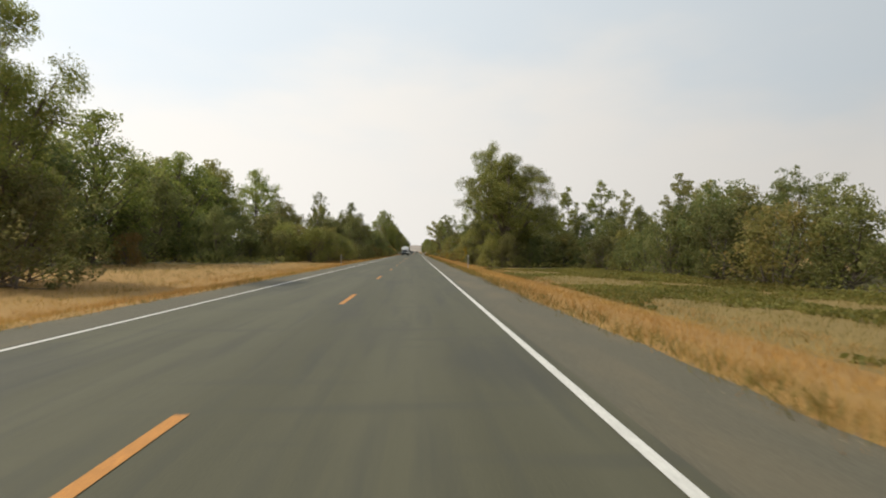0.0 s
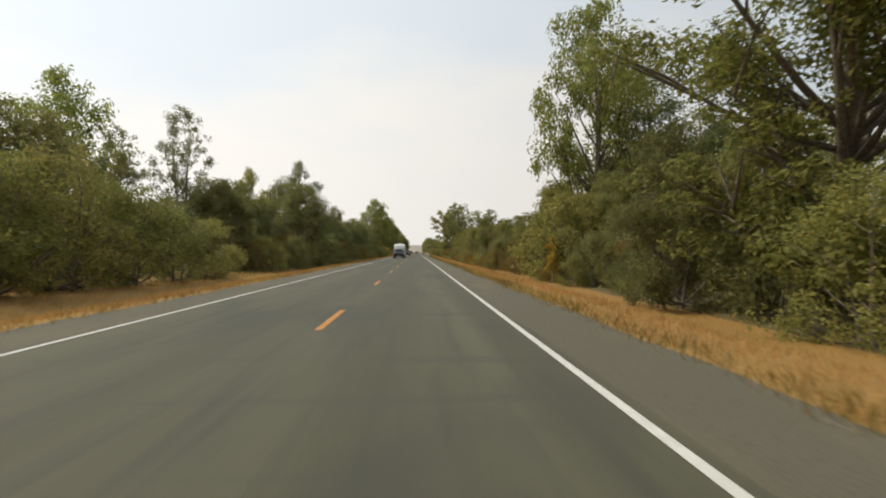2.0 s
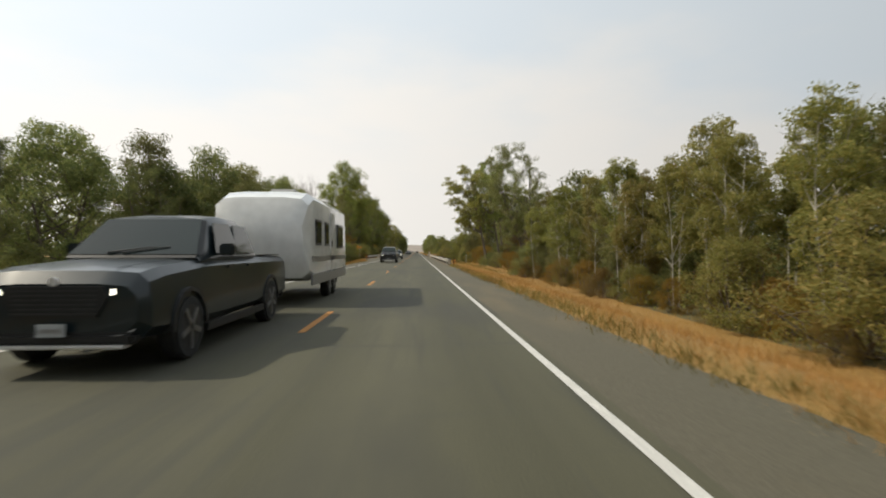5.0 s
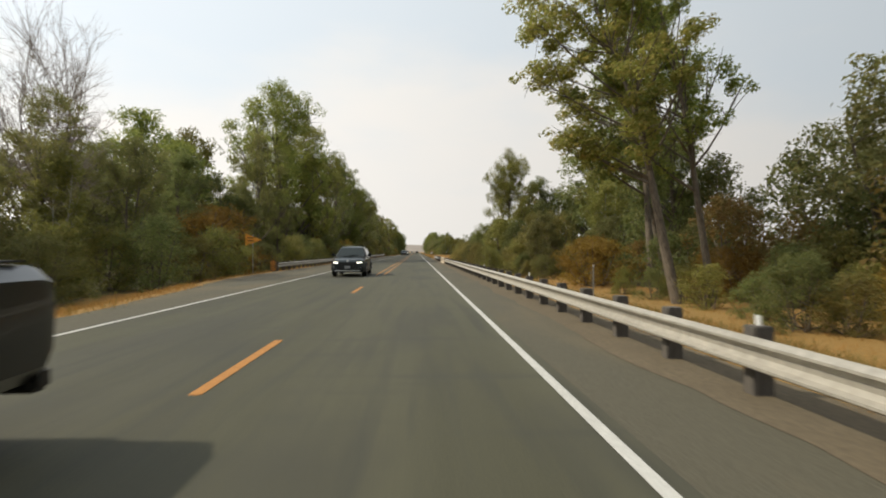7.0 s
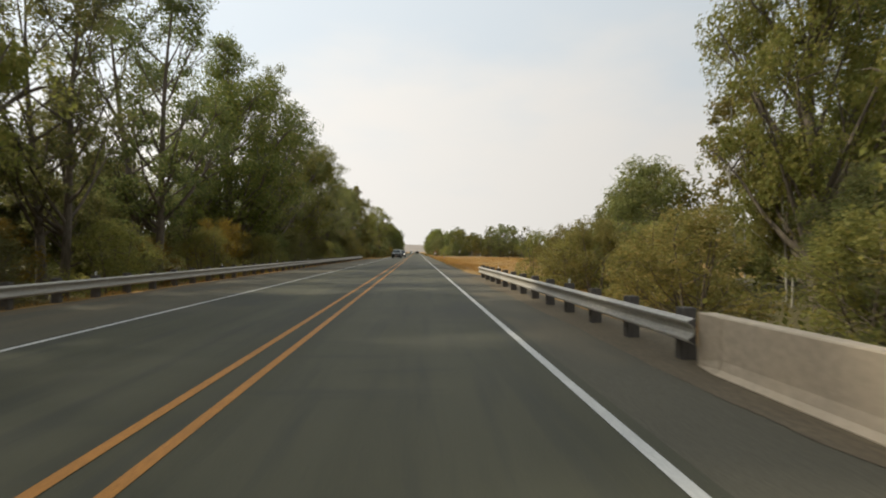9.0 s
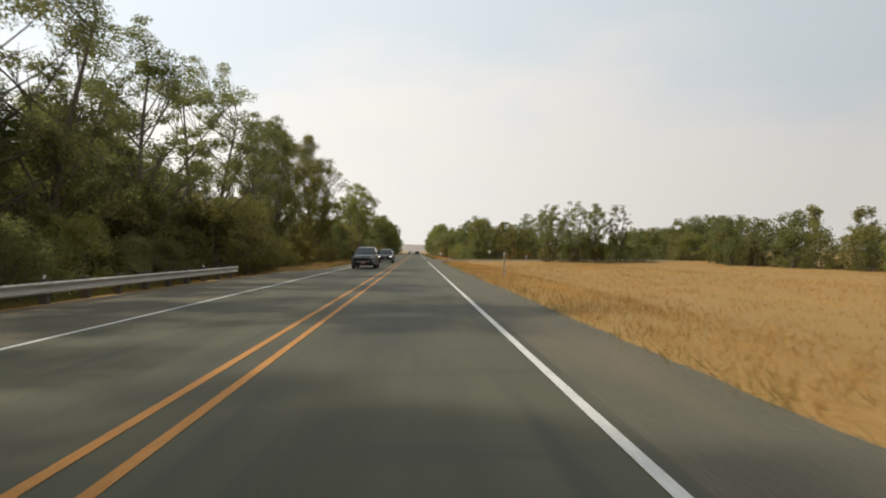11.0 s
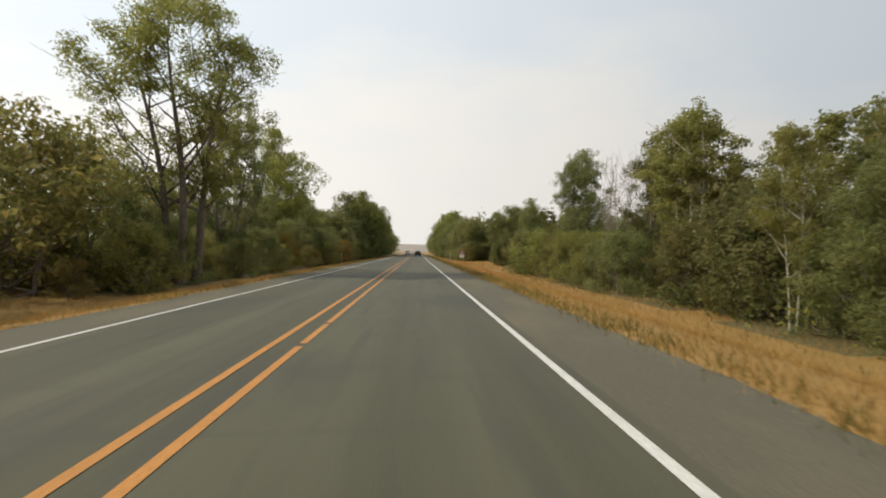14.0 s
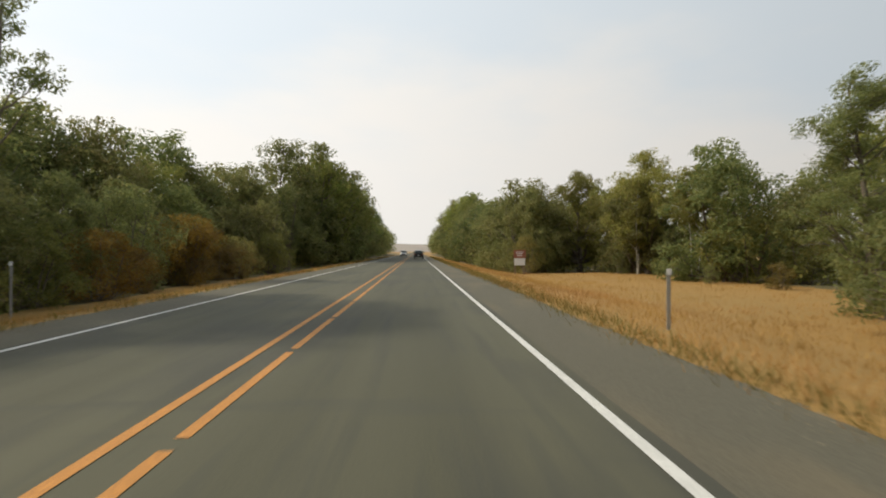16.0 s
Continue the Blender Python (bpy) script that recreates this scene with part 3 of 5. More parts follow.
kind_of_tree("golden_shrub", "shrub", "willow shrub with yellowing leaves", BARK, LEAF_GOLD, (71, 72),
             height=4.0, bare=0.03, radius=2.6, limbs=26, leaves=11500, leaf=0.115, shape="low", trunk_r=0.08, stems=4, puff=0.29, twigs=2)
kind_of_tree("rusty_shrub", "shrub", "drying shrub with brown leaves", BARK, LEAF_RUST, (76, 77),
             height=4.0, bare=0.03, radius=2.4, limbs=26, leaves=10500, leaf=0.115, shape="low", trunk_r=0.08, stems=4, puff=0.29, twigs=2)
kind_of_tree("dead_tree", "tree", "bare dead tree with grey-brown twiggy branches", BARK_DEAD, None, (81, 82),
             height=13.0, bare=0.25, radius=3.4, limbs=44, leaves=0, leaf=0.3, shape="vase", trunk_r=0.2, stems=3, lean=0.08, puff=0.34, twigs=9)

plant_rng = random.Random(5)


def plant(kind, x, y, height, wide=1.0, lean=0.0):
    k = TREES[kind]
    s = height / k["height"]
    near, mid = (13.6, 19.5) if "shrub" in kind else (17.8, 25.0)
    level = 0 if abs(x) < near and y < 545 else 1 if abs(x) < mid and y < 585 else 2
    made = k["levels"][level] or k["levels"][0]
    i = plant_rng.randrange(len(made))
    ob = new(kind)
    ob.empty_display_size = 0.1
    ob.matrix_world = pose(x, y, ground_z(x, y) - 0.05, lean * 0.3, lean, plant_rng.uniform(0, 360) if not lean else 0) @ Matrix.Diagonal((s * wide, s * wide, s, 1))
    tagged(ob, k["label"], k["category"], "roadside " + k["category"] + "s")
    for me in made[i]:
        if me is not None:
            p = new(me.name.split(".")[0], me)
            p.parent = ob
    return ob


def rows(side, y0, y1, edge, deep, step, kinds, low, high, seed, skip=0.0):
    """A belt of wood along the road: edge is its nearest side, deep its depth."""
    rng = random.Random(seed)
    y = y0
    while y < y1:
        if rng.random() >= skip:
            x = side * (edge + rng.random() ** 1.3 * deep)
            kind = rng.choice(kinds)
            plant(kind, x, y + rng.uniform(-0.4, 0.4) * step, rng.uniform(low, high), rng.uniform(0.85, 1.15))
        y += step * rng.uniform(0.7, 1.3)


# single trees: kind, across, along, height, width
LEFT_A = [("cottonwood", -17.4, 24.5, 14, 0.7), ("dark_shrub", -15.4, 22.5, 5.2, 1.0), ("dark_shrub", -17.2, 25.5, 6, 1.1), ("cottonwood", -38.5, 104, 19.5, 1.0), ("round_tree", -40, 84, 16, 1.1),
          ("cottonwood", -42, 92, 18, 0.9), ("cottonwood", -34.4, 119.7, 20.5, 0.8), ("open_cottonwood", -31, 124, 15.5, 0.8), ("open_cottonwood", -18.8, 112.2, 14.4, 0.75), ("round_tree", -23, 100, 11, 1.0), ("shrub", -17.5, 84, 5.6, 1.2),
          ("shrub", -18.5, 89, 6.2, 1.2), ("shrub", -14.3, 81, 5.6, 1.05), ("shrub", -13.3, 84, 5.4, 0.9), ("shrub", -12.9, 87.5, 5.8, 1.0), ("shrub", -12.2, 91, 5.0, 1.0), ("dark_shrub", -11.6, 94.5, 4.4, 1.0), ("shrub", -11.2, 98, 3.8, 1.0), ("rusty_shrub", -26, 52, 3.4, 1.0), ("golden_shrub", -22, 92, 5.5, 1.0), ("round_tree", -13.8, 135.5, 10.8, 1.1),
          ("open_cottonwood", -16, 146, 15.5, 1.0), ("round_tree", -17.5, 141, 12, 0.9), ("cottonwood", -25.8, 152, 15.5, 0.7)]
LEFT_B = [("dead_tree", -17.6, 257, 14.6, 0.8), ("dead_tree", -19.2, 259.5, 14, 0.75), ("golden_shrub", -12.8, 268, 5.6, 1.2), ("open_cottonwood", -17.0, 290, 16, 0.9), ("cottonwood", -24, 279, 15.5, 1.05),
          ("cottonwood", -17.2, 302, 26, 0.8), ("cottonwood", -14.6, 307.5, 22.5, 0.72), ("open_cottonwood", -13.6, 315, 18, 0.8), ("open_cottonwood", -13.8, 324, 20.5, 0.9), ("cottonwood", -14, 337, 20, 0.85), ("cottonwood", -39, 324, 24, 0.8), ("open_cottonwood", -12.6, 346, 20.5, 0.95), ("cottonwood", -13.4, 358, 17.5, 0.95), ("open_cottonwood", -13, 369, 18, 0.95),
          ("open_cottonwood", -13.5, 395, 16.5, 1.0), ("open_cottonwood", -14.0, 411.5, 16.5, 1.05), ("old_cottonwood", -17.4, 425.5, 19.2, 0.88), ("open_cottonwood", -18.3, 430.5, 15.5, 0.85), ("cottonwood", -15.2, 438.5, 20.3, 0.7),
          ("old_cottonwood", -12.3, 480, 18.0, 1.05), ("open_cottonwood", -12.6, 488.5, 12.4, 0.85), ("cottonwood", -18.2, 522, 19.2, 0.88)]
LEFT_C = [("open_cottonwood", -19.8, 535, 17.5, 0.85), ("open_cottonwood", -16.2, 503, 17, 0.85), ("round_tree", -23, 558, 12.9, 1.35), ("round_tree", -27, 548, 12.6, 1.35), ("round_tree", -18, 566, 11.2, 1.25),
          ("cottonwood", -12.5, 600, 16.5, 1.0), ("round_tree", -13.5, 583, 11, 1.1), ("golden_shrub", -11.8, 540, 4.2, 1.1), ("rusty_shrub", -12.5, 546, 3.6, 1.1)]
RIGHT_A = [("cottonwood", 16.6, 82.5, 18.0, 1.27), ("round_tree", 12.2, 86, 7.5, 0.8), ("cottonwood", 18.2, 112.0, 26.5, 0.62), ("poplar", 23.6, 101.5, 11.8, 1.3), ("round_tree", 29.5, 108, 12, 1.0), ("cottonwood", 25.5, 111.5, 14.4, 0.8), ("dark_shrub", 17.5, 103, 5.2, 1.1), ("dark_shrub", 20.5, 104, 6, 1.1), ("round_tree", 17.5, 106.5, 9, 0.8), ("round_tree", 20.5, 109, 10, 0.8),
           ("poplar", 24.5, 115, 20, 1.1), ("poplar", 22.6, 122, 13.6, 1.0), ("aspen", 19.2, 126.5, 10.8, 1.3), ("aspen", 16.2, 118.5, 9.8, 1.3), ("bare_cottonwood", 37.8, 99, 16.6, 1.0), ("bare_cottonwood", 29.5, 92.6, 14.4, 0.9),
           ("bare_cottonwood", 66.9, 123.9, 22.0, 1.1), ("bare_cottonwood", 71.0, 118.4, 19.5, 1.2), ("bare_cottonwood", 44, 101, 15.0, 0.9), ("poplar", 54, 70, 13.2, 1.2), ("poplar", 61, 72, 12.6, 1.2), ("open_cottonwood", 52, 92, 14.5, 0.9), ("poplar", 49, 84, 12.5, 1.1), ("golden_aspen", 11.7, 103, 3.6, 0.9), ("rusty_shrub", 12.5, 131.5, 3.8, 1.1), ("rusty_shrub", 14.6, 129.6, 4.2, 1.0), ("golden_shrub", 12.0, 133.6, 2.6, 0.9), ("shrub", 13.2, 77.6, 4.6, 0.95), ("dark_shrub", 16.2, 77.2, 5.4, 1.05), ("dark_shrub", 19, 78.5, 5.0, 1.1), ("dark_shrub", 22, 79.5, 5.2, 1.2), ("shrub", 25.2, 80.5, 5.4, 1.2), ("dark_shrub", 28, 76, 5.0, 1.2)]
RIGHT_B = [("open_cottonwood", 17.0, 228.5, 17, 1.0, -11.0), ("bare_cottonwood", 14.1, 251, 18.0, 1.25, -15.0), ("bare_cottonwood", 18.8, 263.4, 21.5, 1.2, -8.0), ("open_cottonwood", 21.6, 266, 21.5, 0.8, -6.0), ("bare_cottonwood", 16.5, 252.2, 18.0, 1.0, -11.0), ("dark_shrub", 15.5, 226, 3.2, 1.1), ("golden_shrub", 14.2, 229.5, 2.6, 1.0), ("dark_shrub", 18.5, 231, 3.6, 1.2), ("golden_shrub", 14.8, 264, 3.6, 1.5), ("golden_shrub", 15.8, 268, 3.8, 1.2),
           ("dark_shrub", 17.5, 258, 3.6, 1.3), ("cottonwood", 17.4, 311.5, 19.4, 0.62), ("poplar", 23, 316, 15.5, 1.3), ("poplar", 37, 313, 23, 1.35),
           ("poplar", 30.5, 309, 22, 1.45), ("poplar", 19.5, 300, 10, 1.0), ("poplar", 42.6, 312, 18.5, 1.2)]
RIGHT_C = [("aspen", 15.8, 473, 9.8, 1.3), ("aspen", 17.4, 477, 10.2, 1.4), ("poplar", 15.6, 491.4, 10.9, 1.1), ("dead_tree", 17.4, 486.5, 9.6, 0.95), ("poplar", 17.2, 481.2, 9.8, 1.0), ("poplar", 18.6, 479, 10.8, 1.0),
           ("poplar", 18.4, 497, 12.4, 0.95), ("round_tree", 14.2, 503, 7.4, 0.7), ("aspen", 16.4, 505, 7.2, 1.1), ("poplar", 16.0, 510.5, 8.8, 0.95), ("shrub", 15, 509, 3.2, 0.9), ("round_tree", 14.7, 518, 8.2, 1.0), ("dark_shrub", 13.4, 517, 3.4, 0.9), ("poplar", 16.9, 525.3, 8.4, 1.2), ("dark_shrub", 15.9, 523.4, 3.2, 0.9),
           ("dark_shrub", 14.4, 462.5, 3.2, 1.0), ("dark_shrub", 14.8, 467.5, 3.8, 1.2), ("dark_shrub", 15.0, 471.5, 3.6, 1.2), ("aspen", 19.6, 464.5, 8.2, 1.2), ("aspen", 21.2, 466.5, 9, 1.2), ("aspen", 22.8, 465, 8.4, 1.2), ("aspen", 18.4, 467, 8, 1.2), ("aspen", 25.5, 464.5, 7.6, 1.2), ("poplar", 33, 481, 12.8, 1.2), ("poplar", 36.5, 484, 12.6, 1.2), ("poplar", 30, 486, 12.2, 1.1), ("open_cottonwood", 21.3, 428.2, 8.2, 1.0), ("open_cottonwood", 24.4, 427.4, 8.6, 1.05), ("poplar", 27.5, 427.8, 8.3, 1.4), ("open_cottonwood", 31, 428.2, 8.2, 1.0), ("dark_shrub", 22.6, 427.6, 2.6, 1.0), ("dark_shrub", 26, 428, 2.8, 1.1), ("dark_shrub", 29.5, 427.6, 2.8, 1.1), ("shrub", 20.4, 428, 2.1, 1.3), ("shrub", 24.2, 428.3, 2.1, 1.4), ("golden_shrub", 27.8, 428.2, 1.9, 1.3), ("dark_shrub", 32, 428, 2.3, 1.4), ("dark_shrub", 34.6, 428.2, 2.6, 1.3)]
for table in (LEFT_A, LEFT_B, LEFT_C, RIGHT_A, RIGHT_B, RIGHT_C):
    for kind, x, y, h, wide, *tilt in table:
        plant(kind, x, y, h, wide, *tilt)

# woods on the left
rows(-1, 40, 108, 33, 8, 5.5, ["round_tree", "cottonwood", "round_tree"], 12, 17, 1)
rows(-1, 60, 110, 22, 8, 5.5, ["round_tree", "dark_shrub"], 5, 9, 2)
rows(-1, 76, 108, 16.5, 4, 4.0, ["shrub", "dark_shrub", "shrub"], 3.6, 6, 3)
rows(-1, 148, 200, 14, 4, 5.0, ["round_tree", "open_cottonwood", "round_tree", "poplar"], 7.0, 9.2, 4)
rows(-1, 200, 238, 14, 4, 5.0, ["round_tree", "open_cottonwood", "round_tree", "poplar"], 9.0, 11.4, 44)
rows(-1, 238, 255, 14, 4, 4.0, ["round_tree", "aspen", "round_tree"], 6, 8, 80)
rows(-1, 114, 132, 14.5, 4, 5.0, ["round_tree", "open_cottonwood"], 8, 11, 45)
rows(-1, 110, 255, 19, 8, 6.0, ["round_tree", "cottonwood", "poplar"], 8.5, 11, 5)
rows(-1, 108, 250, 11.6, 2.5, 3.6, ["shrub", "dark_shrub", "rusty_shrub", "dark_shrub"], 2.2, 4.2, 6, 0.15)
rows(-1, 256, 420, 15, 5, 5.5, ["open_cottonwood", "poplar", "round_tree", "open_cottonwood"], 8, 11.5, 7)
rows(-1, 376, 390, 12.6, 2.5, 7.0, ["open_cottonwood"], 15, 18, 46)
rows(-1, 256, 425, 20, 10, 7.0, ["round_tree", "cottonwood"], 8, 11.5, 8)
rows(-1, 256, 384, 10.4, 3.5, 3.2, ["shrub", "dark_shrub", "golden_shrub", "dark_shrub"], 2.6, 4.6, 9)
rows(-1, 384, 411, 12.4, 3.5, 2.2, ["round_tree", "shrub", "dark_shrub"], 4.4, 6.8, 73)
rows(-1, 386, 475, 17, 7, 4.2, ["shrub", "round_tree", "dark_shrub", "round_tree"], 4, 8.5, 10)
rows(-1, 447, 474, 14.5, 4, 3.8, ["round_tree", "shrub", "round_tree"], 6.2, 8.4, 69)
rows(-1, 390, 470, 12.5, 5, 5.0, ["shrub", "rusty_shrub", "golden_shrub"], 1.8, 3.2, 11, 0.3)
rows(-1, 580, 660, 12.4, 3.5, 6.0, ["cottonwood", "round_tree"], 15, 18.5, 53)
rows(-1, 474, 500, 12.8, 4.0, 5.0, ["round_tree", "dark_shrub", "shrub", "round_tree"], 4.5, 6.5, 12)
rows(-1, 500, 530, 12.6, 4.0, 5.0, ["round_tree", "dark_shrub", "round_tree"], 4.5, 6.6, 61)
rows(-1, 530, 562, 12.8, 4.0, 5.0, ["round_tree", "dark_shrub", "round_tree"], 4.8, 6.8, 62)
rows(-1, 562, 640, 12.4, 4.5, 5.0, ["round_tree", "dark_shrub", "open_cottonwood", "round_tree"], 7, 11, 63)
rows(-1, 474, 536, 18, 9, 6.0, ["round_tree", "cottonwood"], 7.5, 10, 13)
rows(-1, 536, 640, 18, 9, 6.0, ["round_tree", "cottonwood"], 8.5, 11.4, 64)
rows(-1, 474, 500, 11.3, 2.2, 2.2, ["shrub", "dark_shrub", "shrub"], 3.0, 4.4, 66)
rows(-1, 500, 560, 10.8, 2.2, 3.4, ["shrub", "shrub", "rusty_shrub", "golden_shrub"], 2.2, 4, 14)
rows(-1, 396, 440, 13.6, 3, 3.2, ["shrub", "golden_shrub", "shrub"], 3, 4.8, 67)
# woods on the right
rows(1, 28, 96, 30, 7, 4.4, ["aspen", "open_cottonwood", "poplar", "round_tree"], 6.5, 9.8, 15)
rows(1, 20, 98, 27, 9, 3.6, ["dark_shrub", "shrub", "round_tree"], 4, 7, 16)
rows(1, 20, 100, 40, 10, 7.0, ["round_tree", "open_cottonwood"], 8, 12, 17)
rows(1, 88, 127, 14.5, 4.5, 3.6, ["round_tree", "dark_shrub", "aspen", "shrub"], 5, 9.5, 18)
rows(1, 96, 124, 21, 8, 6.0, ["round_tree", "poplar"], 9, 13, 19)
rows(1, 76, 216, 13.0, 3.0, 3.2, ["shrub", "dark_shrub", "rusty_shrub", "dark_shrub", "aspen"], 2.4, 4.4, 20)
rows(1, 100, 216, 11.8, 1.6, 2.5, ["shrub", "rusty_shrub", "golden_shrub"], 1.2, 2.2, 77)
rows(1, 126, 140, 14.5, 4, 2.8, ["aspen"], 5.6, 8.2, 21)
rows(1, 147, 214, 12.6, 1.6, 4.2, ["aspen"], 6.0, 8.4, 83)
rows(1, 140, 184, 14.5, 4, 2.8, ["aspen"], 6.2, 8.4, 21)
rows(1, 184, 220, 14.5, 4, 2.8, ["aspen"], 6.4, 8.6, 78)
rows(1, 126, 222, 19, 9, 4.5, ["round_tree", "aspen", "dark_shrub"], 6, 8.5, 22)
rows(1, 224, 262, 16.5, 4, 2.8, ["dark_shrub", "golden_shrub", "shrub"], 2.0, 3.4, 71)
rows(-1, 226, 256, 11.6, 2.2, 2.6, ["shrub", "dark_shrub"], 2.4, 3.8, 72)
rows(1, 236, 257, 12.6, 3, 2.6, ["dark_shrub", "shrub"], 1.5, 2.5, 76)
rows(1, 274, 284, 12.6, 3, 2.6, ["dark_shrub", "shrub"], 1.5, 2.5, 79)
rows(1, 222, 330, 23, 9, 5.5, ["round_tree", "aspen", "poplar"], 9, 14, 23)
rows(1, 222, 290, 19, 4, 4.6, ["dark_shrub", "rusty_shrub", "shrub", "round_tree"], 3.5, 6.5, 24)
rows(1, 285, 331, 9.8, 4, 2.5, ["shrub", "dark_shrub", "shrub", "shrub"], 2.6, 4.0, 25)
rows(1, 278, 330, 14, 4, 4.0, ["round_tree", "aspen", "shrub"], 4.5, 8, 26)
rows(1, 335, 480, 45, 8, 2.6, ["round_tree", "dark_shrub", "round_tree", "aspen"], 4.5, 7.5, 27)
rows(1, 466, 484, 27, 20, 1.6, ["round_tree", "aspen", "round_tree"], 5.5, 7.5, 74)
rows(1, 436, 470, 48, 8, 2.2, ["round_tree"], 6, 8, 75)
rows(1, 335, 480, 43, 3, 3.0, ["dark_shrub", "shrub"], 2.5, 4.5, 55)
rows(1, 463, 480, 26, 10, 3.2, ["round_tree", "aspen", "dark_shrub"], 5, 7.5, 28)
rows(1, 460, 466, 16, 9, 1.3, ["shrub", "dark_shrub", "golden_shrub"], 2.0, 3.2, 68)
rows(1, 461, 474, 13.6, 3.5, 2.6, ["aspen", "dark_shrub", "shrub", "aspen", "round_tree"], 4.5, 7, 29)
rows(1, 472, 493, 13.4, 3.0, 2.2, ["dark_shrub", "shrub", "dark_shrub"], 3.2, 4.6, 60)
rows(1, 456, 494, 19.5, 8, 4.0, ["aspen", "round_tree", "aspen"], 5.5, 7.5, 30)
rows(1, 494, 504, 13.5, 3.0, 2.3, ["dark_shrub", "shrub", "dark_shrub", "rusty_shrub"], 3.2, 5.0, 65)
rows(1, 496, 534, 22, 9, 3.0, ["aspen", "aspen", "round_tree"], 5, 6.8, 31)
rows(1, 534, 566, 21, 9, 2.6, ["aspen", "aspen", "round_tree"], 8, 10, 59)
rows(1, 494, 566, 24, 5, 2.4, ["dark_shrub", "shrub"], 3, 5.5, 51)
rows(1, 500, 560, 20.5, 3, 4.5, ["dark_shrub", "shrub", "rusty_shrub"], 1.2, 2.4, 58)
rows(1, 490, 570, 32, 6, 4.0, ["round_tree"], 7, 9, 54)
rows(1, 562, 602, 13.2, 4, 4.2, ["round_tree", "round_tree", "dark_shrub"], 8.5, 10.5, 32)
rows(1, 602, 642, 13.2, 4, 4.5, ["round_tree", "cottonwood"], 11, 14, 56)
rows(1, 640, 700, 13.5, 4, 5.0, ["cottonwood", "round_tree"], 15, 19, 57)
rows(1, 558, 664, 12.6, 3, 4.0, ["dark_shrub", "shrub"], 3, 5, 52)
rows(1, 556, 664, 19, 8, 5.0, ["round_tree", "cottonwood"], 9, 12, 33)

# the corridor of trees far ahead, too far to tell one from another
frng = np.random.RandomState(9)


def leaf_heap(i, x, y, h, r, k, low, high, base=0.0):
    """Loose leaves of one far tree or bush."""
    way = frng.normal(size=(k, 3))
    way /= np.linalg.norm(way, axis=1)[:, None]
    lump = 1 + 0.25 * np.sin(way[:, :1] * 5 + i) * np.cos(way[:, 2:] * 6 + i)
    c = way * frng.uniform(0.5, 1.0, (k, 1)) * lump * np.array([r, r, h * 0.48]) + np.array([x, y, base + h * 0.46])
    c[:, 2] = np.maximum(c[:, 2], base - 0.3)
    nrm = way + 0.5 * frng.normal(size=(k, 3))
    a = np.cross(nrm, frng.normal(size=(k, 3)))
    a /= np.linalg.norm(a, axis=1)[:, None]
    b = np.cross(nrm, a)
    b /= np.linalg.norm(b, axis=1)[:, None]
    s = frng.uniform(low, high, (k, 1))
    return np.stack([c - a * s, c + b * s * 0.7, c + a * s, c - b * s * 0.7], axis=1)


fq = []
for i in range(230):
    sd = -1 if i % 2 else 1
    y = 645 + (265 if sd > 0 else 190) * frng.rand()
    x = sd * (13.5 + 16 * frng.rand())
    fq.append(leaf_heap(i, x, y, frng.uniform(12, 18) + (2 if abs(x) > 22 else 0), frng.uniform(3.6, 5.4), 520, 0.3, 0.55))
tagged(new("far_woods", quads("far_woods", np.concatenate(fq), LEAF_DARK)), "distant green woods along the straight road", "woods", kind="stuff")
fq = []
for side, y0, y1, edge in ((-1, 100, 640, 27), (-1, 20, 100, 38), (1, 78, 224, 25), (1, 20, 78, 39), (1, 224, 332, 31), (1, 466, 500, 28), (1, 556, 660, 26)):
    for i in range(int((y1 - y0) / 2.6)):
        x, y = side * (edge + 5 * frng.rand()), y0 + 2.6 * i + frng.rand()
        fq.append(leaf_heap(i, x, y, frng.uniform(4, 6.8), frng.uniform(1.8, 2.8), 300, 0.14, 0.26, ground_z(x, y)))
tagged(new("deep_brush", quads("deep_brush", np.concatenate(fq), LEAF_DARK)), "dark green brush in the depth of the woods", "brush", kind="stuff")


# ---- grass ----
def grass(name, areas, mat, label, seed, tall, blades=3, spread=0.16, lie=0.3, broad=0.014, margin=0.16):
    """Tufts of blades over stretches (x0, x1, y0, y1, tufts a square metre)."""
    rs = np.random.RandomState(seed)
    out = []
    for x0, x1, y0, y1, dens in areas:
        k = int(abs(x1 - x0) * (y1 - y0) * dens)
        x, y = rs.uniform(x0, x1, k), rs.uniform(y0, y1, k)
        keep = [(a, b) for a, b in zip(x, y) if (a > shoulder_right(b) + margin if a > 0 else a < shoulder_left(b) - margin)
                and not (a > 9 and 429.5 < b < 442) and noise.noise((a * 0.35, b * 0.2, seed)) > -0.75]
        if not keep:
            continue
        p = np.array([(a, b, ground_z(a, b) - 0.02) for a, b in keep])
        p = np.repeat(p, blades, axis=0)
        p[:, :2] += rs.normal(size=(len(p), 2)) * spread * 0.5
        h = tall * rs.uniform(0.45, 1.2, (len(p), 1))
        ang = rs.uniform(0, 6.283, len(p))
        side = np.stack([np.cos(ang), np.sin(ang), 0 * ang], axis=1)
        tip = p + np.concatenate([rs.normal(size=(len(p), 2)) * lie, np.ones((len(p), 1))], axis=1) * h
        w = broad * (0.6 + 0.8 * rs.rand(len(p), 1))
        out.append(np.stack([p - side * w, p + side * w, tip + side * w * 0.25, tip - side * w * 0.25], axis=1))
    return tagged(new(name, quads(name, np.concatenate(out), mat)), label, "grass", kind="stuff")


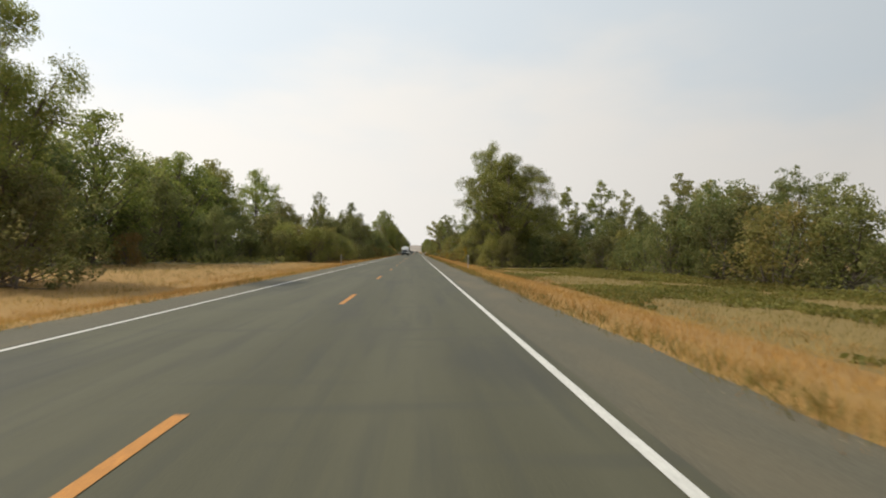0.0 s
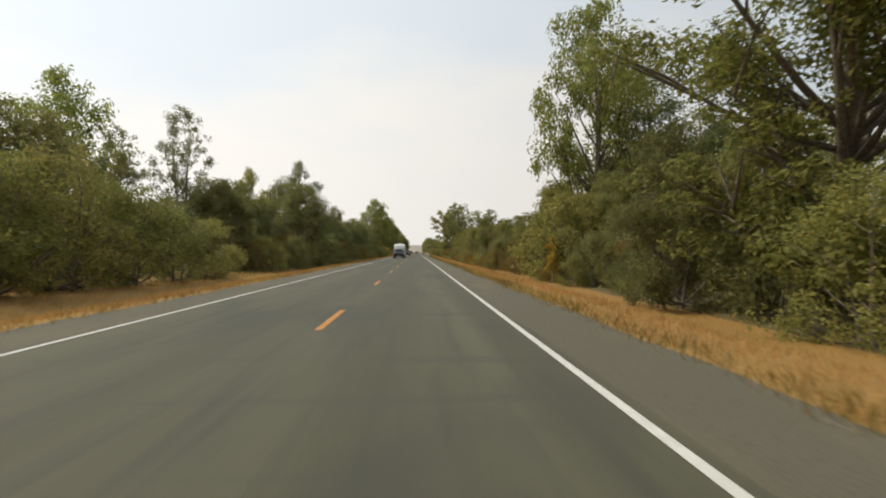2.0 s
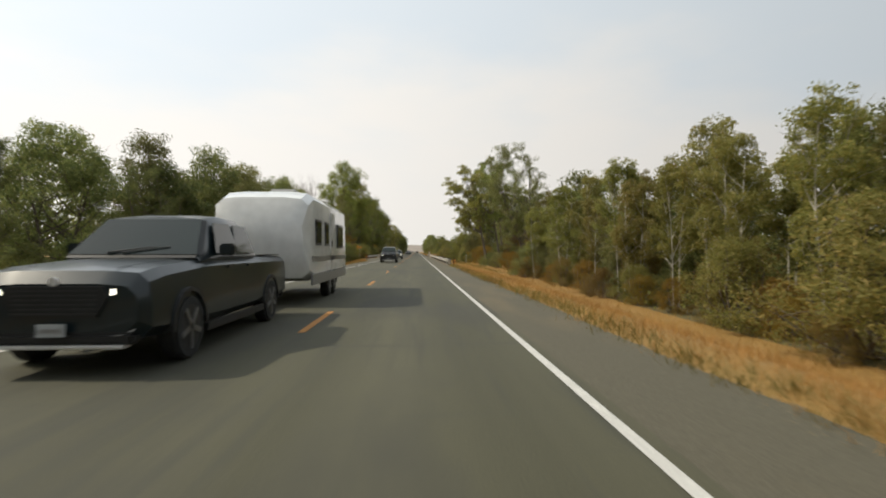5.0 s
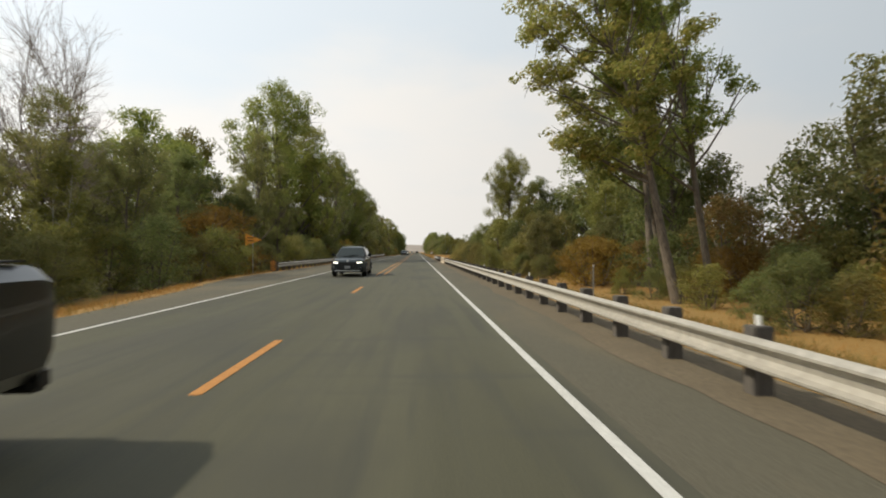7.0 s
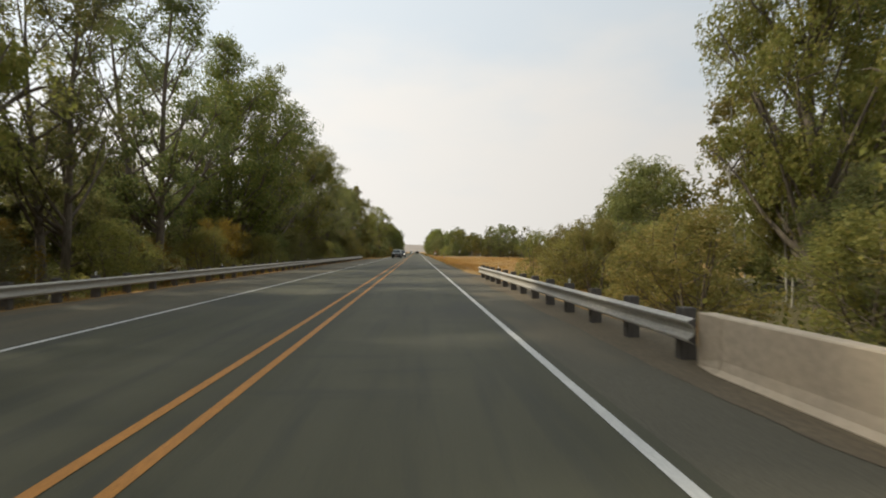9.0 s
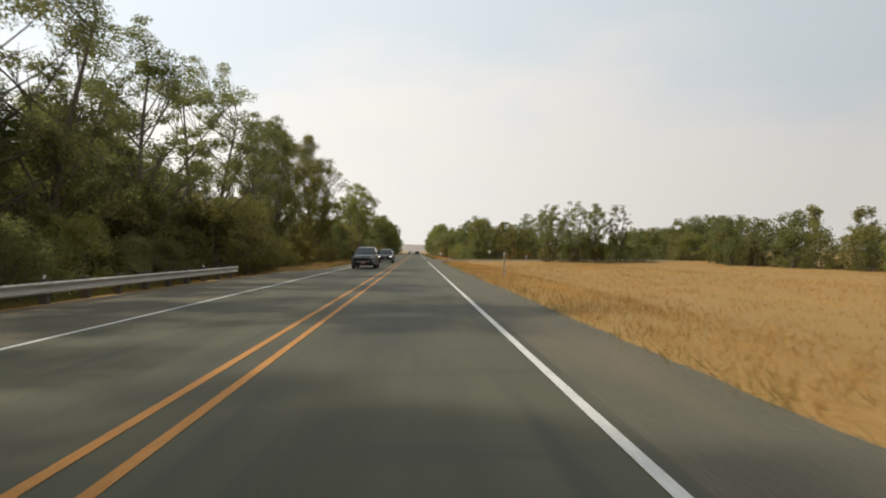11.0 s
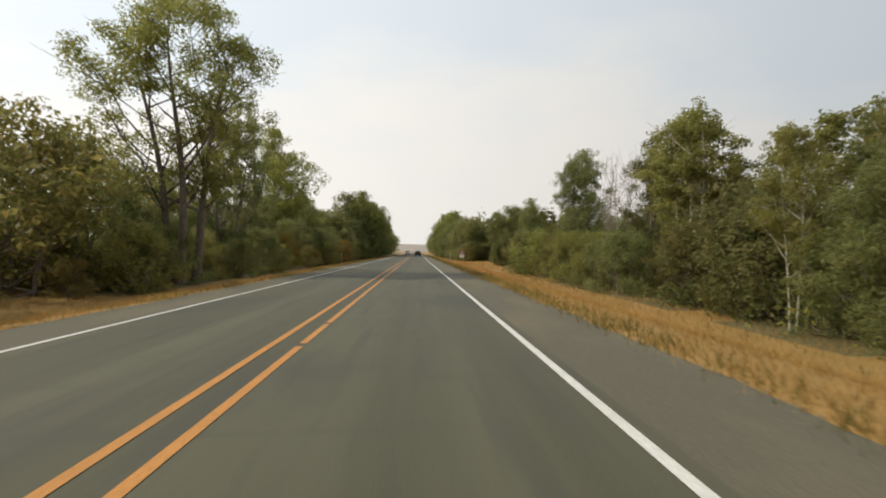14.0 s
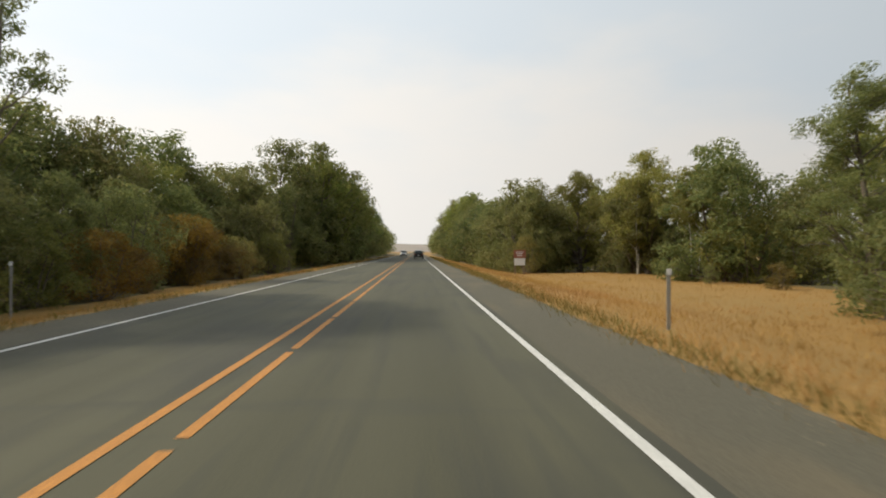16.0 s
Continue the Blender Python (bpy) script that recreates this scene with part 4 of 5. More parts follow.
grass("dry_grass", [(5.3, 7.5, 0, 216, 16), (7.5, 13, 0, 216, 7), (-7.8, -5.3, 0, 250, 16), (-12, -7.8, 0, 250, 6), (-30, -12, 8, 82, 0.8),
                    (6, 17, 216, 290, 5), (-12, -7.5, 250, 400, 6), (5.6, 10, 299, 331, 7), (5.3, 9, 331, 430, 16), (9, 26, 331, 430, 5), (26, 46, 345, 430, 1.5),
                    (5.3, 9, 440, 640, 14), (9, 14, 440, 600, 7), (14, 24, 500, 560, 3), (-9, -5.3, 400, 640, 13), (-16, -9, 386, 478, 4), (10, 40, 441, 448, 6)],
      BLADE_DRY, "dry golden grass along the road", 3, 0.17, 7, 0.34, 0.5, 0.0065, 0.04)
grass("green_grass", [(11, 28, 2, 68, 6), (-13, -10, 90, 240, 3), (-16, -9.6, 98, 132, 7), (5.5, 6.6, 330, 445, 1), (-20, -9, 420, 476, 2), (5.1, 5.75, 0, 216, 26), (5.1, 5.7, 330, 424, 4), (5.1, 5.8, 450, 640, 32), (-5.7, -5.15, 0, 250, 10), (-5.7, -5.15, 400, 640, 18), (5.4, 7, 422, 431, 10), (6.3, 12, 220, 286, 7),
                      (-28, -10, 6, 74, 2), (11, 14, 446, 500, 4)],
      BLADE_GREEN, "green weeds and grass in the meadow", 4, 0.22, 5, 0.3, 0.45, 0.007, -0.08)


wrng = np.random.RandomState(23)
wp = []
while len(wp) < 42000:
    x, y = wrng.uniform(11, 27), wrng.uniform(10, 70)
    n = noise.noise((x * 0.16, y * 0.09, 7)) + 0.4 * noise.noise((x * 0.5, y * 0.4, 2)) + 0.03 * (x - 15)
    if n > 0.02:
        wp.append((x, y, ground_z(x, y) + min(0.36, 0.12 + 0.5 * n) * wrng.rand()))
wp = np.array(wp)
wa = wrng.normal(size=wp.shape)
wa /= np.linalg.norm(wa, axis=1)[:, None]
wb = np.cross(wa, wrng.normal(size=wp.shape))
wb /= np.linalg.norm(wb, axis=1)[:, None]
ws = wrng.uniform(0.05, 0.12, (len(wp), 1))
tagged(new("meadow_weeds", quads("meadow_weeds", np.stack([wp - wa * ws, wp + wb * ws * 0.6, wp + wa * ws, wp - wb * ws * 0.6], axis=1), WEED)),
       "patches of low green weeds in the meadow", "weeds", kind="stuff")

def loose_gravel(name, seed, edge, inward, stretches, per_metre):
    """Small angular stones, thick at the road's broken edge and thinning out over the shoulder."""
    rs = np.random.RandomState(seed)
    form = np.array([(1, 0, 0), (0, 1, 0), (-1, 0, 0), (0, -1, 0), (0, 0, 0.75)])
    v, f = [], []
    for y0, y1 in stretches:
        for i in range(int((y1 - y0) * per_metre)):
            y = rs.uniform(y0, y1)
            d = -0.06 + abs(rs.normal()) * (0.2 + 0.16 * noise.noise((0, y * 0.4, seed)))
            r, w = rs.uniform(0.008, 0.026), rs.uniform(0, 6.283)
            turned = np.stack([form[:, 0] * np.cos(w) - form[:, 1] * np.sin(w), form[:, 0] * np.sin(w) + form[:, 1] * np.cos(w), form[:, 2]], axis=1)
            shape = turned * r * rs.uniform(0.7, 1.3, (5, 3)) + (edge(y) + inward * d, y, -0.008)
            k = len(v)
            v += [tuple(p) for p in shape]
            f += [(k + q, k + (q + 1) % 4, k + 4) for q in range(4)]
    tagged(new(name, mesh_of(name, v, f, PALE_GRAVEL)), "loose pale gravel scattered along the road's edge", "gravel", kind="stuff")


loose_gravel("loose_gravel", 61, shoulder_right, -1, ((0, 213), (327, 424), (452, 560)), 45)
loose_gravel("loose_gravel", 62, shoulder_left, 1, ((0, 250), (392, 560)), 30)

urng = np.random.RandomState(17)
up = []
for k in range(130000):
    x, y = urng.choice((-1, 1)) * urng.uniform(9, 33), urng.uniform(2, 600)
    if wooded(x, y) and noise.noise((x * 0.25, y * 0.25, 4)) > -0.25:
        lump = 0.5 + 0.9 * max(0.0, noise.noise((x * 0.5, y * 0.5, 9)) + 0.3)
        up.append((x, y, ground_z(x, y) + lump * urng.rand() ** 0.8))
up = np.array(up)
ua = urng.normal(size=up.shape)
ua /= np.linalg.norm(ua, axis=1)[:, None]
ub = np.cross(ua, urng.normal(size=up.shape))
ub /= np.linalg.norm(ub, axis=1)[:, None]
ul = urng.uniform(0.07, 0.17, (len(up), 1))
tagged(new("undergrowth", quads("undergrowth", np.stack([up - ua * ul, up + ub * ul * 0.6, up + ua * ul, up - ub * ul * 0.6], axis=1), LEAF_OLIVE)),
       "low green weeds and brush under the trees", "undergrowth", kind="stuff")


# ---- rails and barriers ----
def rail_mesh(y0, y1, x, z0, z1, toward):
    """A W-shaped steel beam along the road; toward: the side it bulges to."""
    prof = [(0.0, 0.0), (0.03, 0.05), (0.08, 0.12), (0.08, 0.2), (0.03, 0.28), (0.0, 0.42), (0.0, 0.58), (0.03, 0.72), (0.08, 0.8), (0.08, 0.88), (0.03, 0.95), (0.0, 1.0)]
    pts = [(x + toward * a, z0 + (z1 - z0) * b) for a, b in prof]
    pts += [(px - toward * 0.012, pz) for px, pz in reversed(pts)]
    count = max(1, round((y1 - y0) / 4))
    v, f = [], []
    for j in range(count + 1):
        y = y0 + (y1 - y0) * j / count
        v += [(px, y, pz) for px, pz in pts]
    k = len(pts)
    for j in range(count):
        for i in range(k):
            f.append((j * k + i, j * k + (i + 1) % k, (j + 1) * k + (i + 1) % k, (j + 1) * k + i))
    f += [tuple(range(k)), tuple(count * k + i for i in reversed(range(k)))]
    return mesh_of("rail", v, f, GALV)


post_mesh = part("post", box(-0.1, 0.1, -0.09, 0.09, -0.75, 0.7, 0.012), POST_WOOD)
post_data = post_mesh.data
bpy.data.objects.remove(post_mesh)
reflector_bm = box(-0.015, 0.015, -0.035, 0.035, 0.7, 0.8, 0.006)
reflector_ob = part("reflector", reflector_bm, WHITE_SHEET)
reflector_data = reflector_ob.data
bpy.data.objects.remove(reflector_ob)


def guardrail(y0, y1, x, toward, spacing=1.7, z0=0.27, z1=0.58):
    g = thing("guardrail", x, (y0 + y1) / 2, 0, 0, "weathered galvanised guardrail on dark timber posts", "guardrail", "guardrails by the bridge")
    cy = (y0 + y1) / 2
    part("rail", rail_mesh(y0 - cy, y1 - cy, 0, z0, z1, toward), GALV, g)
    y, i = y0 + 0.5, 0
    while y < y1 - 0.2:
        p = new("post", post_data)
        p.parent = g
        p.location = (-toward * 0.17, y - cy, -0.04)
        if i % 6 == 3:
            r = new("reflector", reflector_data)
            r.parent = p
            r.location = (0, 0, 0)
        y += spacing
        i += 1
    return g


guardrail(217.0, 289.0, 5.28, -1)
guardrail(298.4, 319.5, 5.28, -1)
guardrail(264.7, 292.0, -7.62, 1)
guardrail(303.0, 384.0, -7.62, 1)


def barrier(y0, y1, x, toward):
    """A concrete parapet of two cast panels with a sloping foot, and an end block each side."""
    prof = [(0.0, -0.3), (0.0, 0.625), (0.02, 0.64), (0.22, 0.645), (0.235, 0.63), (0.245, 0.16), (0.27, 0.06), (0.33, 0.01), (0.36, -0.3)]
    cy = (y0 + y1) / 2
    t = thing("concrete_barrier", x, cy, 0, 0, "tan weathered concrete bridge barrier", "barrier", "bridge barriers")

    def piece(name, a0, a1, squeeze0, squeeze1):
        v, f, k = [], [], len(prof)
        cuts = [a0, a0 + 0.02, a1 - 0.02, a1]
        for n, y in enumerate(cuts):
            cut = 0.012 if n in (0, 3) else 0.0
            wide = squeeze0 if n < 2 else squeeze1
            v += [(toward * (min(a, wide) - cut * (a > 0.1)) - toward * 0.24, y - cy, z - cut * (z > 0)) for a, z in prof]
        for n in range(3):
            f += [(n * k + i, n * k + (i + 1) % k, (n + 1) * k + (i + 1) % k, (n + 1) * k + i) for i in range(k)]
        f += [tuple(range(k)), tuple(3 * k + i for i in reversed(range(k)))]
        bm = bmesh.new()
        bm.from_mesh(mesh_of("cast", v, f, CONCRETE))
        bmesh.ops.recalc_face_normals(bm, faces=bm.faces)
        part(name, bm, CONCRETE, t)

    piece("end_block", y0, y0 + 0.5, 0.24, 0.36)
    piece("panel", y0 + 0.505, cy - 0.006, 0.36, 0.36)
    piece("panel", cy + 0.006, y1 - 0.505, 0.36, 0.36)
    piece("end_block", y1 - 0.5, y1, 0.36, 0.24)
    return t


barrier(288.4, 298.5, 5.37, -1)
barrier(291.4, 303.2, -7.75, 1)


# ---- signs and posts ----
def striped_marker(x, y, z, lean_right, w=0.3, h=0.9):
    """Amber and black hazard board with slanting bars, on a post."""
    t = thing("hazard_marker", x, y, z, 0, "amber and black striped hazard marker at the guardrail end", "road sign", "hazard markers")
    part("board", box(-w / 2, w / 2, -0.012, 0.0, 0.0, h, 0.004), BLACK_SHEET, t)
    n = 5
    for i in range(n):
        z0 = (i - 0.4) * h / n
        d = 0.2 if lean_right else -0.2
        a, b = (0.0, d) if d > 0 else (-d, 0.0)
        zz = [max(0.005, min(h - 0.005, q)) for q in (z0 + a, z0 + b, z0 + b + 0.07, z0 + a + 0.07)]
        part("stripe", prism([(-w / 2 + 0.01, zz[0]), (w / 2 - 0.01, zz[1]), (w / 2 - 0.01, zz[2]), (-w / 2 + 0.01, zz[3])], -0.006, Matrix.Translation((0, -0.013, 0))), ORANGE, t, "amber stripe")
    part("post", box(-0.04, 0.04, 0.0, 0.07, -0.8, h * 0.95, 0.006), POST_WOOD, t)
    return t


striped_marker(5.85, 216.8, 0.0, True, 0.3, 0.64)
striped_marker(-7.8, 264.2, 0.0, False, 0.36, 0.8)
end = thing("guardrail_end_frame", 5.28, 216.6, 0, 0, "steel end frame of the guardrail with a flat nose plate", "guardrail end")
part("nose_plate", box(-0.06, 0.2, -0.06, 0.0, -0.1, 0.62, 0.012), GALV, end)
part("bar", box(-0.1, -0.04, 0.0, 2.2, 0.56, 0.62, 0.01), GALV, end)
part("bar", box(-0.1, -0.04, 0.0, 2.2, 0.02, 0.08, 0.01), GALV, end)
part("upright", box(-0.12, -0.03, 2.2, 2.28, -0.2, 0.68, 0.01), GALV, end)
part("upright", box(0.0, 0.16, 0.05, 0.2, -0.3, 0.7, 0.01), POST_WOOD, end)


def delineator(x, y, top=1.05, amber=False, label="grey roadside marker post with a small reflector"):
    z = ground_z(x, y)
    t = thing("marker_post", x, y, z, 0, label, "marker post", "roadside marker posts")
    part("post", box(-0.035, 0.035, -0.012, 0.012, -0.3, top - z, 0.004), STEEL, t)
    part("reflector", box(-0.045, 0.045, -0.03, -0.013, top - z - (0.17 if amber else 0.1), top - z + 0.01, 0.006), ORANGE if amber else WHITE_SHEET, t, "amber reflector" if amber else "white reflector")
    return t


delineator(6.1, 41.2, 1.06)
delineator(-7.6, 66.0, 1.0)
delineator(6.75, 383.0, 1.3)
delineator(6.4, 424.0, 1.06, True, "marker post with an amber reflector at the junction")
delineator(7.2, 450.0, 0.95, True, "marker post with an amber reflector at the junction")
delineator(6.5, 518.2, 1.06)
delineator(-9.0, 523.6, 1.1)
delineator(10.5, 252.0, 0.75)

pz = ground_z(-9.2, 264.2) + 0.33
pennant = thing("pennant_sign", -9.2, 264.2, pz - 0.33, 0, "amber pennant-shaped no-passing sign on a steel post", "road sign")
part("panel", prism([(-0.5, 2.1 - pz), (-0.5, 2.95 - pz), (0.62, 2.52 - pz)], 0.012), ORANGE, pennant)
part("bar", prism([(-0.36, 2.62 - pz), (0.05, 2.62 - pz), (0.05, 2.68 - pz), (-0.36, 2.68 - pz)], 0.004, Matrix.Translation((0, -0.006, 0))), BLACK_SHEET, pennant)
part("bar", prism([(-0.36, 2.42 - pz), (0.05, 2.42 - pz), (0.05, 2.48 - pz), (-0.36, 2.48 - pz)], 0.004, Matrix.Translation((0, -0.006, 0))), BLACK_SHEET, pennant)
part("post", box(-0.03, 0.03, 0.014, 0.06, -0.4, 2.9 - pz, 0.006), STEEL, pennant)

sz = ground_z(8.6, 444.6)
stop = thing("stop_sign", 8.6, 444.6, sz, -92, "octagonal sign seen from behind on a brown timber post", "road sign")
octa = [(0.37 * math.cos(radians(22.5 + 45 * i)), 1.74 - sz + 0.37 * math.sin(radians(22.5 + 45 * i))) for i in range(8)]
part("panel", prism(octa, 0.006), STEEL, stop, "bare grey metal back")
part("post", box(-0.05, 0.05, -0.1, -0.002, -0.4, 2.04 - sz, 0.008), SIGN_WOOD, stop)

bz = ground_z(11.4, 556)
board = thing("notice_board", 11.4, 556, bz, 0, "red-brown notice board with a white lower panel on two posts", "sign")
part("upper_panel", box(-0.55, 0.55, -0.02, 0.02, 0.78 - bz, 1.52 - bz, 0.006), BROWN_SHEET, board)
part("lower_panel", box(-0.5, 0.5, -0.02, 0.02, 0.1 - bz, 0.76 - bz, 0.006), WHITE_SHEET, board)
for i in range(3):
    part("writing_bar", box(-0.36 + 0.05 * i, 0.36 - 0.07 * i, -0.026, -0.022, 1.3 - bz - 0.16 * i, 1.36 - bz - 0.16 * i), WHITE_SHEET, board)
for x in (-0.42, 0.42):
    part("post", box(x - 0.05, x + 0.05, 0.022, 0.12, -0.4, 1.5 - bz, 0.008), SIGN_WOOD, board)


def low_post(x, y, h, mat, label, cat="post", r=0.045):
    z = ground_z(x, y)
    ob = part("post", rod(r, h + 0.3, Matrix.Translation((0, 0, h / 2 - 0.15)), 10, r * 0.85), mat, None, label)
    ob.location = (x, y, z)
    return tagged(ob, category=cat)


for x, y in ((20.5, 441.5), (27.0, 443.0)):
    low_post(x, y, 0.8, WHITE_SHEET, "short white marker stake in dry grass")
pole = thing("post_with_box", 14.6, 444.2, ground_z(14.6, 444.2), 0, "slim post with a small white box", "post")
part("post", rod(0.05, 2.6, Matrix.Translation((0, 0, 1.0)), 10), POST_WOOD, pole)
part("box", box(-0.16, 0.16, -0.22, -0.06, 1.2, 1.7, 0.015), WHITE_SHEET, pole)
part("arm", rod(0.02, 0.8, pose(0.25, 0, 2.5, 0, 50, 0), 8), STEEL, pole)
banded = thing("banded_post", 23.6, 442.6, ground_z(23.6, 442.6), 0, "black and white banded marker post", "post")
for i in range(5):
    part("band", rod(0.09, 0.36, Matrix.Translation((0, 0, 0.18 + 0.36 * i)), 12), WHITE_SHEET if i in (2, 4) else BLACK_SHEET, banded)
plate = thing("white_board", 29.4, 443.6, ground_z(29.4, 443.6), 0, "white notice board on a post", "sign")
part("panel", box(-0.36, 0.36, -0.02, 0.02, 0.8, 2.1, 0.008), WHITE_SHEET, plate)
for i in range(3):
    part("writing_bar", box(-0.26, 0.26 - 0.1 * i, -0.027, -0.023, 1.9 - 0.25 * i, 1.97 - 0.25 * i), BLACK_SHEET, plate)
part("post", box(-0.05, 0.05, 0.022, 0.1, -0.3, 2.1, 0.006), POST_WOOD, plate)
fence = thing("rail_fence", 30, 446.6, 0, 0, "weathered timber rail fence across dry grass", "fence")
for i in range(8):
    x = -8 + 2.6 * i
    part("post", box(x - 0.07, x + 0.07, -0.07, 0.07, ground_z(30 + x, 446.6) - 0.3, ground_z(30 + x, 446.6) + 1.15, 0.015), POST_WOOD, fence)
    if i < 7:
        for zz in (0.55, 1.0):
            part("rail", box(x + 0.07, x + 2.53, -0.03, 0.03, ground_z(31 + x, 446.6) + zz - 0.06, ground_z(31 + x, 446.6) + zz + 0.06, 0.012), POST_WOOD, fence)


# ---- vehicles ----
def hull(stations, corner=0.12):
    """A body from cross-sections (y, z low, z high, half width low, half width high)."""
    bm, rings = bmesh.new(), []
    for y, z0, z1, w0, w1 in stations:
        c = min(corner, (z1 - z0) * 0.3)
        half = [(w0 - c, z0), (w0, z0 + c), ((w0 * 0.4 + w1 * 0.6) + 0.015, (z0 + z1) / 2), (w1, z1 - c), (w1 - c * 0.9, z1 - c * 0.15), (w1 * 0.5, z1 + 0.008)]
        rings.append([bm.verts.new((x, y, z)) for x, z in half + [(-x, z) for x, z in reversed(half)]])
    for a, b in zip(rings, rings[1:]):
        for i in range(len(a)):
            bm.faces.new((a[i], a[(i + 1) % len(a)], b[(i + 1) % len(a)], b[i]))
    bm.faces.new(rings[0])
    bm.faces.new(rings[-1][::-1])
    bmesh.ops.recalc_face_normals(bm, faces=bm.faces)
    return bm


def pane(corners, thick=0.012):
    """A pane of glass from four corners, made thick along its normal."""
    bm = bmesh.new()
    p = [Vector(c) for c in corners]
    nrm = (p[1] - p[0]).cross(p[3] - p[0]).normalized() * thick
    a, b = [bm.verts.new(q) for q in p], [bm.verts.new(q + nrm) for q in p]
    bm.faces.new(a)
    bm.faces.new(b[::-1])
    for i in range(4):
        bm.faces.new((a[i], b[i], b[(i + 1) % 4], a[(i + 1) % 4]))
    bmesh.ops.recalc_face_normals(bm, faces=bm.faces)
    return bm


def wedge(front, depth):
    """An outline of any slant, made thick along y."""
    bm = bmesh.new()
    a = [bm.verts.new(p) for p in front]
    b = [bm.verts.new((p[0], p[1] + depth, p[2])) for p in front]
    bm.faces.new(a)
    bm.faces.new(b[::-1])
    for i in range(len(a)):
        bm.faces.new((a[i], b[i], b[(i + 1) % len(a)], a[(i + 1) % len(a)]))
    bmesh.ops.recalc_face_normals(bm, faces=bm.faces)
    return bm


def wheels(t, half, fronts, r, width=0.24):
    for sx in (-1, 1):
        for y in fronts:
            hub = Matrix.Translation((sx * (half - width / 2 + 0.01), y, r)) @ pose(0, 0, 0, 0, 90, 0)
            bm = rod(r, width, hub, 28)
            bmesh.ops.bevel(bm, geom=[e for e in bm.edges if len(e.link_faces) == 2 and e.calc_face_angle(0) > 1], offset=0.035, segments=2, affect="EDGES")
            w = part("wheel", bm, RUBBER, t, "black tyre")
            rim = rod(r * 0.68, width + 0.004, hub, 24)
            part("hub_disc", rim, TRIM, w, "dark inner wheel disc")
            spokes = bmesh.new()
            for q in range(5):
                bmesh.ops.create_cube(spokes, size=1.0, matrix=hub @ pose(0, 0, 0, 0, 0, 72 * q) @ Matrix.Translation((r * 0.34, 0, 0)) @ Matrix.Diagonal((r * 0.66, r * 0.16, width + 0.03, 1)))
            part("spokes", spokes, ALLOY, w, "grey alloy spokes")
            arch = bmesh.new()
            k = 14
            ring = []
            for i in range(k + 1):
                a = math.pi * i / k
                ring.append([arch.verts.new((sx * (half + dx), y + rr * math.cos(a), r + rr * math.sin(a))) for dx, rr in ((-0.1, r + 0.03), (0.025, r + 0.03), (0.025, r + 0.09), (-0.1, r + 0.09))])
            for p, q in zip(ring, ring[1:]):
                for j in range(4):
                    arch.faces.new((p[j], p[(j + 1) % 4], q[(j + 1) % 4], q[j]))
            bmesh.ops.recalc_face_normals(arch, faces=arch.faces)
            part("wheel_arch", arch, TRIM, t, "black wheel arch trim")


